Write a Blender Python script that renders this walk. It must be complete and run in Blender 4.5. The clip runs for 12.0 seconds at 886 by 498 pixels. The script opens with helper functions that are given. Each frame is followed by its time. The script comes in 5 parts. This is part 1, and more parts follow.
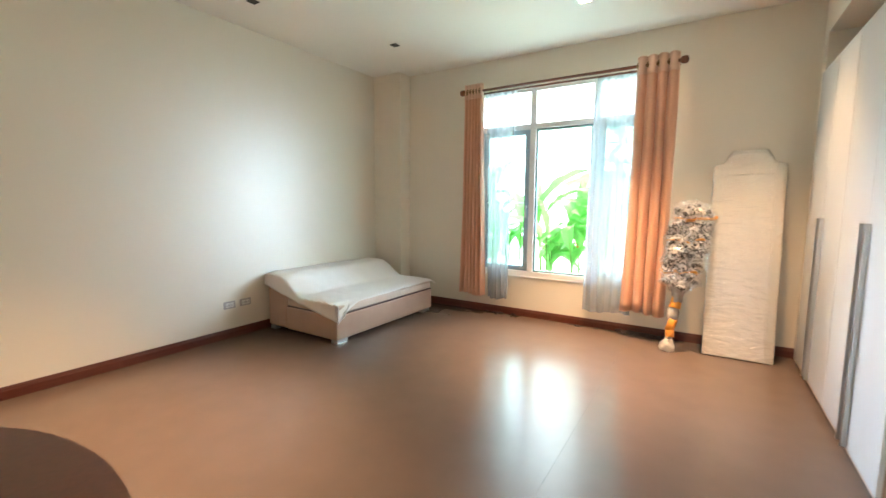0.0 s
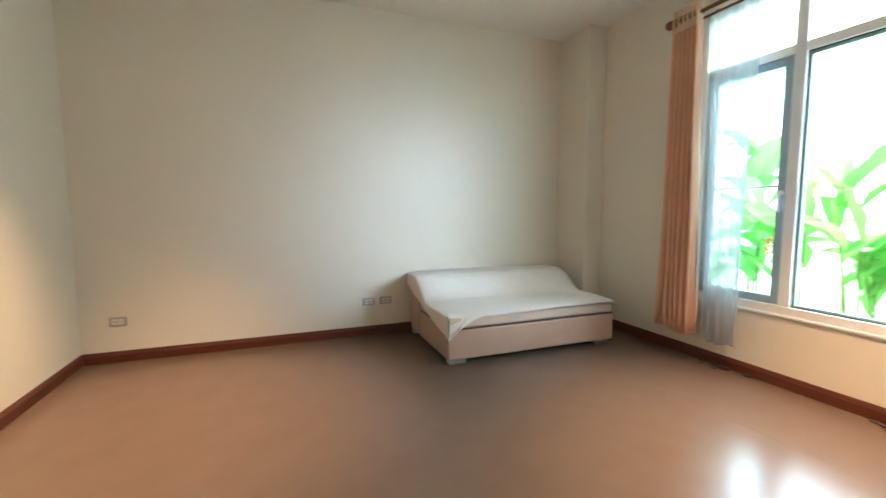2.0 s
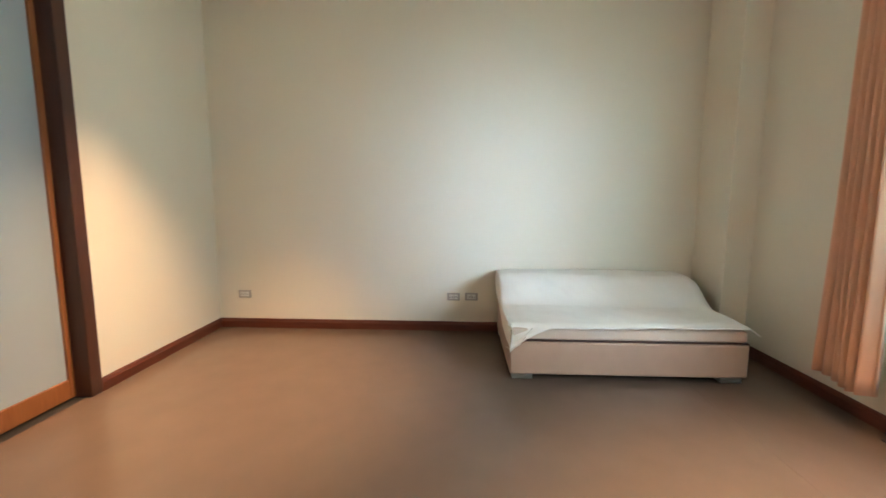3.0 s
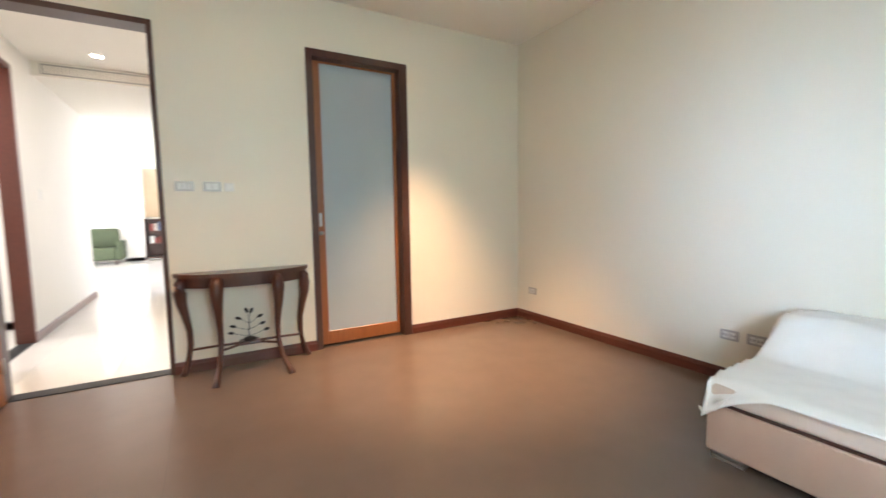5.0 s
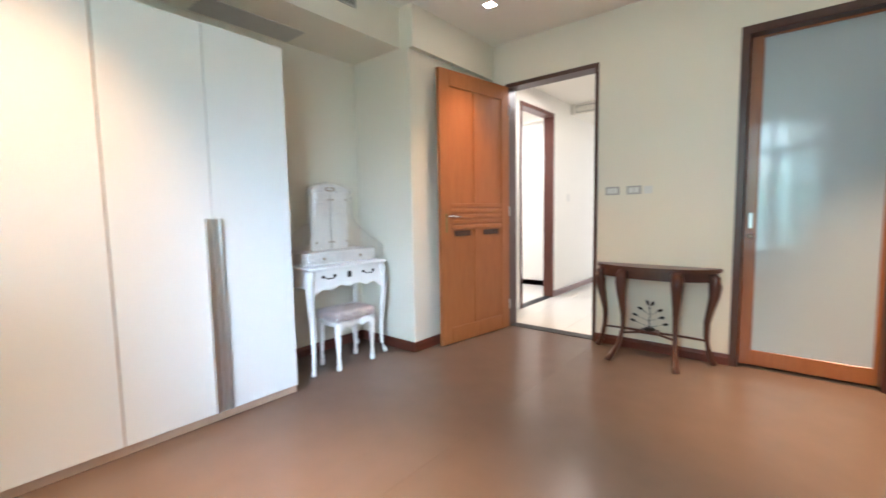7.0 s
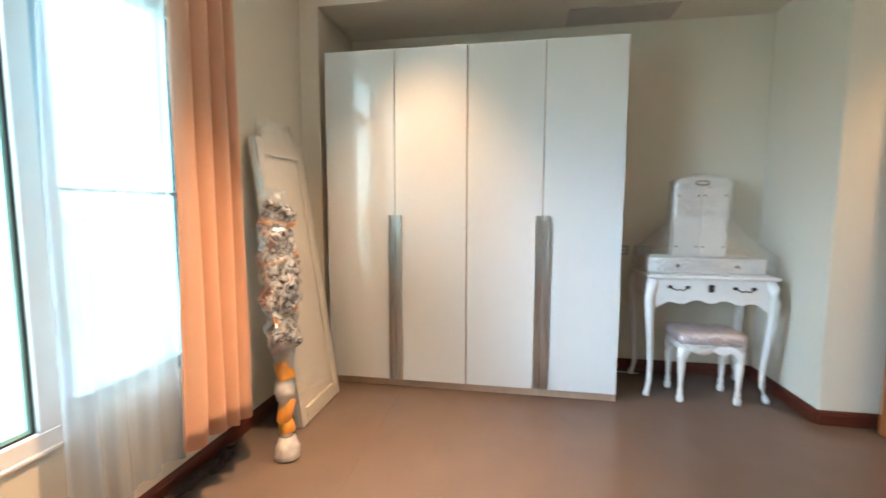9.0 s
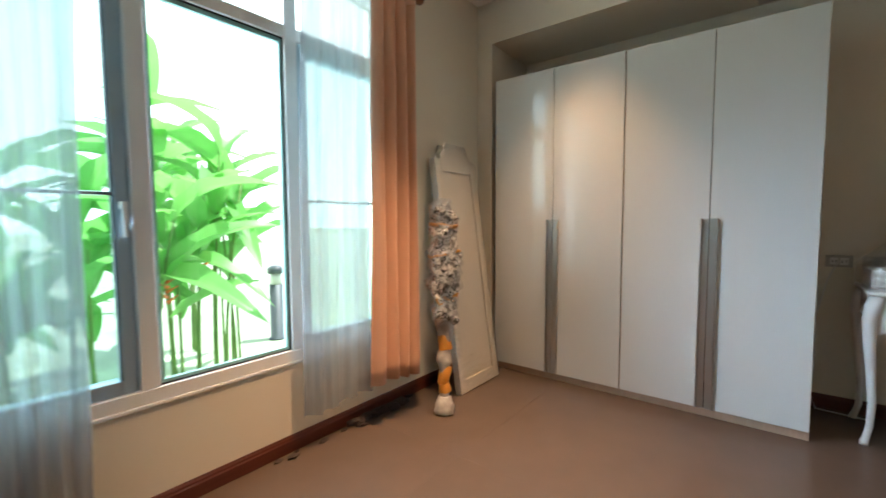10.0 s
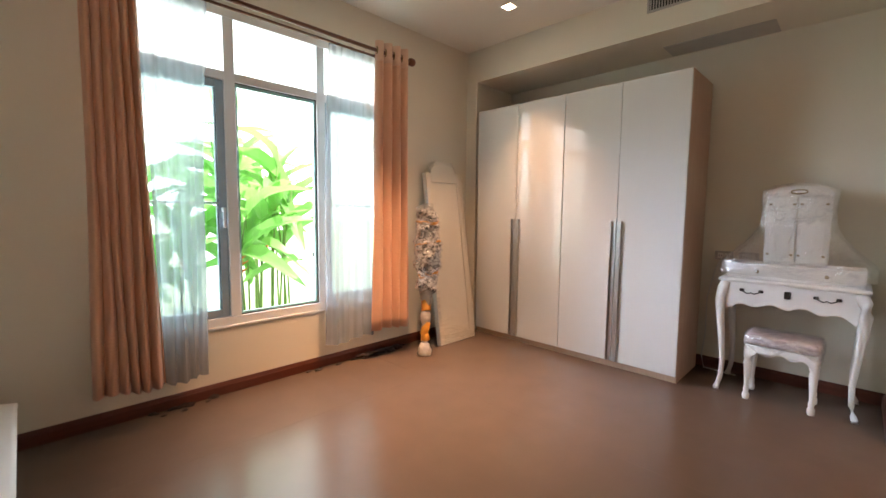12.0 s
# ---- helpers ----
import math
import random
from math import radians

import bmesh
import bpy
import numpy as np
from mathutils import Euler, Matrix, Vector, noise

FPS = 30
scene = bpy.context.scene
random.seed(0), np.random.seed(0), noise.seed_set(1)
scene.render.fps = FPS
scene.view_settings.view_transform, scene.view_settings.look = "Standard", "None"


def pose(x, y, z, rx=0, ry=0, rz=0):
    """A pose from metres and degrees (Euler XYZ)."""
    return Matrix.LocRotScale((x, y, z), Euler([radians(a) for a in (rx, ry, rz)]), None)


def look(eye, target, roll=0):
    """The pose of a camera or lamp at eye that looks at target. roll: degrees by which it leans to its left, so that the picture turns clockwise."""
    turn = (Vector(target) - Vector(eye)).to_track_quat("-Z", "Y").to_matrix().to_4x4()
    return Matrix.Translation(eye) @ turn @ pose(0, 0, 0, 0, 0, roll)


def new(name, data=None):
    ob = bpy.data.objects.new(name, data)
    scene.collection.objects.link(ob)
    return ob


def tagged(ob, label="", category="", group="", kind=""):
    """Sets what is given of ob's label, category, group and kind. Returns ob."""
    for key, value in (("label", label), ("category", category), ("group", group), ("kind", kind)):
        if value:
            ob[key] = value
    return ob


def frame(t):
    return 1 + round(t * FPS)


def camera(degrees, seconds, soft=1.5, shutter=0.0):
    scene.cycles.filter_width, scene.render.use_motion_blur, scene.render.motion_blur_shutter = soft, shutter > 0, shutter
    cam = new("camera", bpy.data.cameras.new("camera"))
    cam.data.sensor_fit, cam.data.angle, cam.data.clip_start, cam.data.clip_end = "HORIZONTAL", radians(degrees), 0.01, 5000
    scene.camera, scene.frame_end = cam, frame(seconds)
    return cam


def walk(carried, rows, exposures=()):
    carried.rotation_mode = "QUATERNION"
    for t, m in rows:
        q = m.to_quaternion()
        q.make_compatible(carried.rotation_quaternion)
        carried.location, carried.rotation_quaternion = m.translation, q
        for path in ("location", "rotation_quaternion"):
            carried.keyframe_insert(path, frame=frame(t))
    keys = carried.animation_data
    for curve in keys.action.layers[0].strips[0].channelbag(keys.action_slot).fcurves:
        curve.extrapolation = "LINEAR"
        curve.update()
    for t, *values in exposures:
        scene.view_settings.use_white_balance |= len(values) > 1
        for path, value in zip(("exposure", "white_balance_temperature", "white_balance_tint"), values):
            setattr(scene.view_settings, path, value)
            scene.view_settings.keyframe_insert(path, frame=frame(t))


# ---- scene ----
cam = camera(93.4, 12.0, shutter=0.4)

PATH = [
    (0, (3.904, -0.049, 1.322), (2.846, 1.635, 1.109), 0.4),
    (0.5, (3.862, 0.254, 1.293), (2.651, 1.831, 1.08), 0.3),
    (1, (3.878, 0.656, 1.226), (2.434, 2.026, 1.027), 0.2),
    (1.5, (3.883, 0.987, 1.208), (2.239, 2.109, 1.012), -0.2),
    (2, (3.937, 1.502, 1.188), (2.076, 2.21, 1.006), -0.2),
    (2.5, (3.865, 1.871, 1.245), (1.902, 2.185, 1.029), -0.2),
    (4.3, (3.505, 3.406, 1.239), (1.965, 2.146, 1.038), -0.4),
    (4.5, (3.336, 3.503, 1.179), (1.956, 2.065, 1.009), -1.0),
    (5, (3.104, 3.697, 1.195), (2.114, 1.968, 1.022), -0.9),
    (5.5, (2.875, 3.863, 1.236), (2.4, 1.928, 1.063), -0.3),
    (6, (2.669, 3.952, 1.223), (2.741, 1.96, 1.056), 0.1),
    (6.5, (2.348, 3.967, 1.277), (3.053, 2.106, 1.082), -0.4),
    (7, (1.975, 3.943, 1.249), (3.241, 2.405, 1.078), -1.0),
    (7.2, (1.85, 3.847, 1.212), (3.299, 2.477, 1.064), -0.6),
    (8.8, (1.722, 3.224, 1.292), (3.712, 3.31, 1.105), 0.6),
    (9, (1.777, 3.077, 1.272), (3.74, 3.411, 1.089), 0.1),
    (9.5, (1.794, 2.82, 1.279), (3.601, 3.657, 1.095), -0.7),
    (10, (1.608, 2.596, 1.231), (3.177, 3.83, 1.099), -0.3),
    (10.5, (1.47, 2.368, 1.304), (2.922, 3.734, 1.139), 0.1),
    (11, (1.292, 2.063, 1.311), (2.73, 3.444, 1.151), 0.2),
    (11.5, (1.152, 1.754, 1.329), (2.61, 3.112, 1.154), 0.5),
    (12, (1.137, 1.475, 1.292), (2.552, 2.878, 1.121), 0.6),
]
walk(cam, [(t, look(e, g, r)) for t, e, g, r in PATH],
     [(0.0, 2.4, 6150, 14), (1.5, 2.15, 5950, 14), (2.6, 2.18, 6250, 13), (4.3, 2.6, 5800, 15), (5.5, 2.42, 6000, 16), (7.1, 2.45, 5700, 14),
      (8.9, 2.15, 5900, 12), (10.0, 1.2, 6100, 14), (10.6, 1.1, 6350, 18), (11.2, 1.25, 6500, 22), (12.0, 1.6, 6850, 28)])

# ---- world, sun and lamps ----
world = bpy.data.worlds.new("sky")
scene.world = world
world.use_nodes = True
wn = world.node_tree
sky = wn.nodes.new("ShaderNodeTexSky")
sky.sky_type = "NISHITA"
sky.sun_disc = False
sky.air_density, sky.dust_density = 1.0, 1.6
sky.sun_elevation, sky.sun_rotation = radians(70), radians(120)
wn.links.new(sky.outputs[0], wn.nodes["Background"].inputs[0])
wn.nodes["Background"].inputs[1].default_value = 0.15
sun = new("sun", bpy.data.lights.new("sun", "SUN"))
sun.data.energy, sun.data.angle, sun.data.color = 5.0, radians(0.6), (1.0, 0.95, 0.86)
# the sun stands over the roof to the south-east, so that none of it falls through the window
sun.matrix_world = look((7, -4, 22), (0, 0, 0))


def lamp_at(x, y, z, energy, color, spread=80, size=0.05):
    ld = bpy.data.lights.new("downlight_beam", "SPOT")
    ld.energy, ld.color, ld.spot_size, ld.spot_blend, ld.shadow_soft_size = energy, color, radians(spread), 1.0, size
    ob = new("downlight_beam", ld)
    ob.location = (x, y, z)
    return ob


def area(x, y, z, w, h, energy, target, color=(1, 1, 1)):
    ld = bpy.data.lights.new("area_fill", "AREA")
    ld.shape, ld.size, ld.size_y, ld.energy, ld.color = "RECTANGLE", w, h, energy, color
    ob = new("area_fill", ld)
    ob.matrix_world = look((x, y, z), target)
    return ob


CEIL = 3.01
WARM = (1.0, 0.60, 0.30)
LIT = [(4.086, 3.656), (2.94, 3.655), (1.35, 0.8), (2.75, 0.85), (4.0, 0.8)]
POWER = [72, 215, 205, 22, 46]
BEAM = [76, 68, 66, 70, 74]
UNLIT = [(0.973, 3.621), (0.56, 2.238)]
for (lx, ly), watts, beam in zip(LIT, POWER, BEAM):
    lamp_at(lx, ly, CEIL - 0.02, watts, WARM, beam)
# an area lamp in the window's opening stands in for the sky's light;
# two narrow ones are added to brighten patches of west wall and wardrobe
area(2.555, 4.785, 1.565, 2.06, 2.14, 18, (2.555, 0, 1.0), (0.74, 0.88, 1.0))
for wall_spot, watts, cone in (((0.0, 2.85, 1.15), 2.5, 40), ((4.62, 2.45, 0.38), 4.5, 45)):
    slant = area(2.53, 4.785, 1.55, 1.1, 1.8, watts, wall_spot, (0.62, 0.80, 1.0))
    slant.data.spread = radians(cone)
# unseen fill lamps, added to brighten the far room and the hall
area(7.9, -7.2, 1.5, 2.6, 2.2, 50, (3.6, -7.2, 1.2), (1.0, 0.98, 0.95))
area(3.9, -0.9, 2.74, 0.5, 0.5, 4, (3.9, -0.9, 0), (1.0, 0.9, 0.78))
area(3.9, -3.0, 2.74, 0.5, 0.5, 4.5, (3.9, -3.0, 0), (1.0, 0.9, 0.78))


# ---- materials ----
def material(name, color, rough=0.5, metal=0.0, var=0.06, scale=8.0, grain=0.0, grain_scale=150.0, rough_var=0.0,
             stretch=(1, 1, 1), coat=0.0, spec=0.5, sheen=0.0):
    m = bpy.data.materials.new(name)
    m.use_nodes = True
    nt = m.node_tree
    b = nt.nodes["Principled BSDF"]
    b.inputs["Metallic"].default_value = metal
    b.inputs["Roughness"].default_value = rough
    b.inputs["Specular IOR Level"].default_value = spec
    if coat:
        b.inputs["Coat Weight"].default_value = coat
        b.inputs["Coat Roughness"].default_value = 0.08
    if sheen:
        b.inputs["Sheen Weight"].default_value = sheen
    tc = nt.nodes.new("ShaderNodeTexCoord")
    mp = nt.nodes.new("ShaderNodeMapping")
    mp.inputs["Scale"].default_value = stretch
    nt.links.new(tc.outputs["Object"], mp.inputs[0])
    n1 = nt.nodes.new("ShaderNodeTexNoise")
    n1.inputs["Scale"].default_value, n1.inputs["Detail"].default_value = scale, 6
    nt.links.new(mp.outputs[0], n1.inputs["Vector"])
    n2 = nt.nodes.new("ShaderNodeTexNoise")
    n2.inputs["Scale"].default_value, n2.inputs["Detail"].default_value = grain_scale, 3
    nt.links.new(mp.outputs[0], n2.inputs["Vector"])
    ramp = nt.nodes.new("ShaderNodeMix")
    ramp.data_type = "RGBA"
    lo = [max(0, c * (1 - var * 2)) for c in color] + [1]
    hi = [min(1, c * (1 + var * 2)) for c in color] + [1]
    ramp.inputs[6].default_value, ramp.inputs[7].default_value = lo, hi
    nt.links.new(n1.outputs[0], ramp.inputs[0])
    nt.links.new(ramp.outputs[2], b.inputs["Base Color"])
    if rough_var:
        mr = nt.nodes.new("ShaderNodeMapRange")
        mr.inputs[3].default_value, mr.inputs[4].default_value = rough - rough_var, rough + rough_var
        nt.links.new(n1.outputs[0], mr.inputs[0])
        nt.links.new(mr.outputs[0], b.inputs["Roughness"])
    if grain:
        bp = nt.nodes.new("ShaderNodeBump")
        bp.inputs["Strength"].default_value, bp.inputs["Distance"].default_value = grain, 0.004
        nt.links.new(n2.outputs[0], bp.inputs["Height"])
        nt.links.new(bp.outputs[0], b.inputs["Normal"])
    return m


def wood(name, dark, light, rough=0.4, scale=1.0, axis="Z", coat=0.0):
    m = material(name, light, rough, coat=coat)
    nt = m.node_tree
    b = nt.nodes["Principled BSDF"]
    tc = nt.nodes.new("ShaderNodeTexCoord")
    mp = nt.nodes.new("ShaderNodeMapping")
    s = {"X": (1.2, 14, 14), "Y": (14, 1.2, 14), "Z": (14, 14, 1.2)}[axis]
    mp.inputs["Scale"].default_value = [v * scale for v in s]
    nt.links.new(tc.outputs["Object"], mp.inputs[0])
    n = nt.nodes.new("ShaderNodeTexNoise")
    n.inputs["Scale"].default_value, n.inputs["Detail"].default_value, n.inputs["Distortion"].default_value = 3.0, 8, 0.8
    nt.links.new(mp.outputs[0], n.inputs["Vector"])
    mix = nt.nodes.new("ShaderNodeMix")
    mix.data_type = "RGBA"
    mix.inputs[6].default_value, mix.inputs[7].default_value = (*dark, 1), (*light, 1)
    nt.links.new(n.outputs[0], mix.inputs[0])
    nt.links.new(mix.outputs[2], b.inputs["Base Color"])
    bp = nt.nodes.new("ShaderNodeBump")
    bp.inputs["Strength"].default_value, bp.inputs["Distance"].default_value = 0.12, 0.002
    nt.links.new(n.outputs[0], bp.inputs["Height"])
    nt.links.new(bp.outputs[0], b.inputs["Normal"])
    return m


def film_material(name, tint, alpha, rough):
    """Thin film or gauze: mostly lets light through, with gloss or soft scatter."""
    m = bpy.data.materials.new(name)
    m.use_nodes = True
    nt = m.node_tree
    nt.nodes.remove(nt.nodes["Principled BSDF"])
    out = nt.nodes["Material Output"]
    tr = nt.nodes.new("ShaderNodeBsdfTransparent")
    gl = nt.nodes.new("ShaderNodeBsdfGlossy")
    gl.inputs["Color"].default_value, gl.inputs["Roughness"].default_value = (*tint, 1), rough
    df = nt.nodes.new("ShaderNodeBsdfDiffuse")
    df.inputs["Color"].default_value = (*tint, 1)
    tl = nt.nodes.new("ShaderNodeBsdfTranslucent")
    tl.inputs["Color"].default_value = (*tint, 1)
    return m, nt, out, tr, gl, df, tl


def gauze(name, tint, opacity):
    m, nt, out, tr, gl, df, tl = film_material(name, tint, 1, 0.5)
    a = nt.nodes.new("ShaderNodeMixShader")
    a.inputs[0].default_value = 0.4
    nt.links.new(df.outputs[0], a.inputs[1]), nt.links.new(tl.outputs[0], a.inputs[2])
    b = nt.nodes.new("ShaderNodeMixShader")
    tc = nt.nodes.new("ShaderNodeTexCoord")
    n = nt.nodes.new("ShaderNodeTexNoise")
    n.inputs["Scale"].default_value = 16
    mp = nt.nodes.new("ShaderNodeMapping")
    mp.inputs["Scale"].default_value = (1, 1, 0.03)
    nt.links.new(tc.outputs["Object"], mp.inputs[0])
    nt.links.new(mp.outputs[0], n.inputs["Vector"])
    mr = nt.nodes.new("ShaderNodeMapRange")
    mr.inputs[3].default_value, mr.inputs[4].default_value = opacity - 0.22, opacity + 0.22
    nt.links.new(n.outputs[0], mr.inputs[0]), nt.links.new(mr.outputs[0], b.inputs[0])
    nt.links.new(tr.outputs[0], b.inputs[1]), nt.links.new(a.outputs[0], b.inputs[2])
    nt.links.new(b.outputs[0], out.inputs[0])
    return m


def plastic_wrap(name, haze=0.06, gloss=0.22, stretch=(1, 1, 1)):
    m, nt, out, tr, gl, df, tl = film_material(name, (1, 1, 1), 1, 0.10)
    tc = nt.nodes.new("ShaderNodeTexCoord")
    n = nt.nodes.new("ShaderNodeTexNoise")
    n.inputs["Scale"].default_value, n.inputs["Detail"].default_value, n.inputs["Distortion"].default_value = 14, 5, 1.5
    mp = nt.nodes.new("ShaderNodeMapping")
    mp.inputs["Scale"].default_value = stretch
    nt.links.new(tc.outputs["Object"], mp.inputs[0])
    nt.links.new(mp.outputs[0], n.inputs["Vector"])
    bp = nt.nodes.new("ShaderNodeBump")
    bp.inputs["Strength"].default_value, bp.inputs["Distance"].default_value = 0.9, 0.016
    nt.links.new(n.outputs[0], bp.inputs["Height"])
    nt.links.new(bp.outputs[0], gl.inputs["Normal"])
    a = nt.nodes.new("ShaderNodeMixShader")
    a.inputs[0].default_value = haze
    df.inputs["Color"].default_value = (0.85, 0.85, 0.85, 1)
    nt.links.new(tr.outputs[0], a.inputs[1]), nt.links.new(df.outputs[0], a.inputs[2])
    b = nt.nodes.new("ShaderNodeMixShader")
    b.inputs[0].default_value = gloss
    nt.links.new(a.outputs[0], b.inputs[1]), nt.links.new(gl.outputs[0], b.inputs[2])
    nt.links.new(b.outputs[0], out.inputs[0])
    return m


def glass(name, tint=(0.95, 1, 0.98), rough=0.0):
    m, nt, out, tr, gl, df, tl = film_material(name, tint, 1, 0.02)
    tr.inputs["Color"].default_value = (*tint, 1)
    gl.inputs["Color"].default_value = (1, 1, 1, 1)
    lw = nt.nodes.new("ShaderNodeLayerWeight")
    lw.inputs[0].default_value = 0.5
    pw = nt.nodes.new("ShaderNodeMath")
    pw.operation, pw.inputs[1].default_value = "POWER", 5.0
    ma = nt.nodes.new("ShaderNodeMath")
    ma.operation, ma.inputs[1].default_value, ma.inputs[2].default_value = "MULTIPLY_ADD", 0.5, 0.025
    nt.links.new(lw.outputs["Facing"], pw.inputs[0])
    nt.links.new(pw.outputs[0], ma.inputs[0])
    b = nt.nodes.new("ShaderNodeMixShader")
    nt.links.new(ma.outputs[0], b.inputs[0])
    nt.links.new(tr.outputs[0], b.inputs[1]), nt.links.new(gl.outputs[0], b.inputs[2])
    nt.links.new(b.outputs[0], out.inputs[0])
    return m


def emitter(name, color, strength):
    m = bpy.data.materials.new(name)
    m.use_nodes = True
    b = m.node_tree.nodes["Principled BSDF"]
    b.inputs["Base Color"].default_value = (*color, 1)
    b.inputs["Emission Color"].default_value, b.inputs["Emission Strength"].default_value = (*color, 1), strength
    return m


WALL = material("cream_wall_paint", (0.74, 0.685, 0.57), 0.42, var=0.015, scale=1.5, grain=0.02, grain_scale=260, rough_var=0.02, spec=0.4)
CEILM = material("white_ceiling_paint", (0.82, 0.78, 0.70), 0.7, var=0.015, scale=1.2, grain=0.04, grain_scale=200)
HALLW = material("white_hall_paint", (0.82, 0.79, 0.73), 0.6, var=0.015, scale=1.5, grain=0.04)
FLOOR = material("vinyl_floor", (0.120, 0.086, 0.066), 0.25, var=0.05, scale=5.0, rough_var=0.03, spec=0.37)
HALLF = material("polished_cream_tile", (0.78, 0.75, 0.68), 0.12, var=0.03, scale=2.5)
SKIRT = wood("mahogany_skirting", (0.055, 0.012, 0.006), (0.13, 0.032, 0.016), 0.35, axis="X")
SKIRTY = wood("mahogany_skirting_along", (0.055, 0.012, 0.006), (0.13, 0.032, 0.016), 0.35, axis="Y")
FRAMEW = wood("dark_door_frame_wood", (0.035, 0.012, 0.007), (0.085, 0.03, 0.017), 0.4)
DOORW = wood("orange_teak", (0.28, 0.088, 0.023), (0.44, 0.155, 0.044), 0.5)
TEAK2 = wood("brown_teak", (0.20, 0.06, 0.018), (0.34, 0.12, 0.035), 0.4, coat=0.2)
DARKW = wood("dark_mahogany", (0.03, 0.009, 0.005), (0.09, 0.027, 0.014), 0.3, axis="Z", coat=0.3)
LEATHER = material("beige_leatherette", (0.48, 0.32, 0.235), 0.34, var=0.06, scale=5, grain=0.25, grain_scale=420)
CUSH = material("pale_mattress_fabric", (0.60, 0.47, 0.37), 0.8, var=0.05, scale=6, grain=0.2, grain_scale=300)
SHEET = material("white_cotton_cover", (0.80, 0.76, 0.70), 0.85, var=0.03, scale=4, grain=0.2, grain_scale=300, sheen=0.2)
GLOSSW = material("gloss_white_laminate", (0.72, 0.72, 0.70), 0.085, var=0.012, scale=1.0, spec=0.5)
OAK = wood("pale_oak_laminate", (0.42, 0.27, 0.18), (0.56, 0.38, 0.27), 0.5)
STEEL = material("brushed_steel", (0.55, 0.54, 0.52), 0.33, metal=1.0, var=0.05, scale=40, stretch=(20, 20, 1))
CHROME = material("chrome", (0.8, 0.8, 0.8), 0.08, metal=1.0, var=0.01)
BRASS = material("aged_brass", (0.30, 0.20, 0.09), 0.35, metal=1.0, var=0.15, scale=30)
IRON = material("black_iron", (0.03, 0.028, 0.025), 0.5, metal=0.6, var=0.2, scale=30)
WHITEP = material("white_lacquer", (0.80, 0.78, 0.75), 0.32, var=0.03, scale=10, grain=0.05)
CREAM = material("cream_painted_board", (0.72, 0.67, 0.57), 0.4, var=0.03, scale=6)
PVC = material("white_window_aluminium", (0.82, 0.83, 0.83), 0.35, var=0.015)
ALU = material("bluish_grey_aluminium", (0.34, 0.44, 0.52), 0.4, metal=0.3, var=0.04, scale=12)
ORANGE = material("peach_curtain_satin", (0.74, 0.42, 0.27), 0.6, var=0.05, scale=6, grain=0.04, grain_scale=500, sheen=0.3)
mx = ORANGE.node_tree.nodes.new("ShaderNodeMixShader")
mx.inputs[0].default_value = 0.13
tl = ORANGE.node_tree.nodes.new("ShaderNodeBsdfTranslucent")
tl.inputs["Color"].default_value = (0.8, 0.5, 0.35, 1)
ORANGE.node_tree.links.new(ORANGE.node_tree.nodes["Principled BSDF"].outputs[0], mx.inputs[1])
ORANGE.node_tree.links.new(tl.outputs[0], mx.inputs[2])
ORANGE.node_tree.links.new(mx.outputs[0], ORANGE.node_tree.nodes["Material Output"].inputs[0])
ROD = wood("brown_curtain_rod_wood", (0.10, 0.03, 0.012), (0.22, 0.075, 0.03), 0.35, axis="X")
SHEER = gauze("white_sheer_gauze", (0.49, 0.52, 0.545), 0.52)
WRAP = plastic_wrap("clear_plastic_wrap", 0.05, 0.26)
WRAPB = plastic_wrap("stretched_plastic_wrap", 0.05, 0.24, (0.35, 0.8, 0.9))
# the teal is green garden light put into the aluminium's colour
GREENLIT = material("aluminium_with_green_light", (0.30, 0.55, 0.52), 0.4, var=0.03)
PANE = glass("clear_window_glass")
TEALG = glass("teal_tinted_window_glass", (0.84, 0.97, 0.955))
FROST = material("frosted_glass", (0.36, 0.41, 0.435), 0.32, var=0.02, scale=2, coat=1.0)
PLATE = material("silver_switch_plate", (0.42, 0.40, 0.37), 0.35, metal=0.3, var=0.02)
WHITES = material("white_switch_plastic", (0.66, 0.65, 0.62), 0.35, var=0.02)
BLACK = material("black_void", (0.012, 0.012, 0.012), 0.6, var=0.1)
GLOW = emitter("lit_lamp_glass", (1.0, 0.82, 0.58), 14)


# ---- mesh helpers ----
def part(name, bm, mat, parent=None, label="", smooth=False):
    me = bpy.data.meshes.new(name)
    bmesh.ops.recalc_face_normals(bm, faces=bm.faces)
    bm.to_mesh(me)
    bm.free()
    if smooth:
        for p in me.polygons:
            p.use_smooth = True
    me.materials.append(mat)
    ob = new(name, me)
    if parent is not None:
        ob.parent = parent
    if label:
        ob["label"] = label
    return ob


def add_box(bm, x0, x1, y0, y1, z0, z1, bevel=0.0, seg=1):
    m = Matrix.Translation(((x0 + x1) / 2, (y0 + y1) / 2, (z0 + z1) / 2)) @ Matrix.Diagonal((x1 - x0, y1 - y0, z1 - z0, 1))
    r = bmesh.ops.create_cube(bm, size=1.0, matrix=m)
    if bevel:
        es = list({e for v in r["verts"] for e in v.link_edges})
        bmesh.ops.bevel(bm, geom=es, offset=bevel, segments=seg, affect="EDGES", profile=0.5)
    return r["verts"]


def boxes(*rows, bevel=0.0, seg=1):
    bm = bmesh.new()
    for r in rows:
        add_box(bm, *r, bevel=bevel, seg=seg)
    return bm


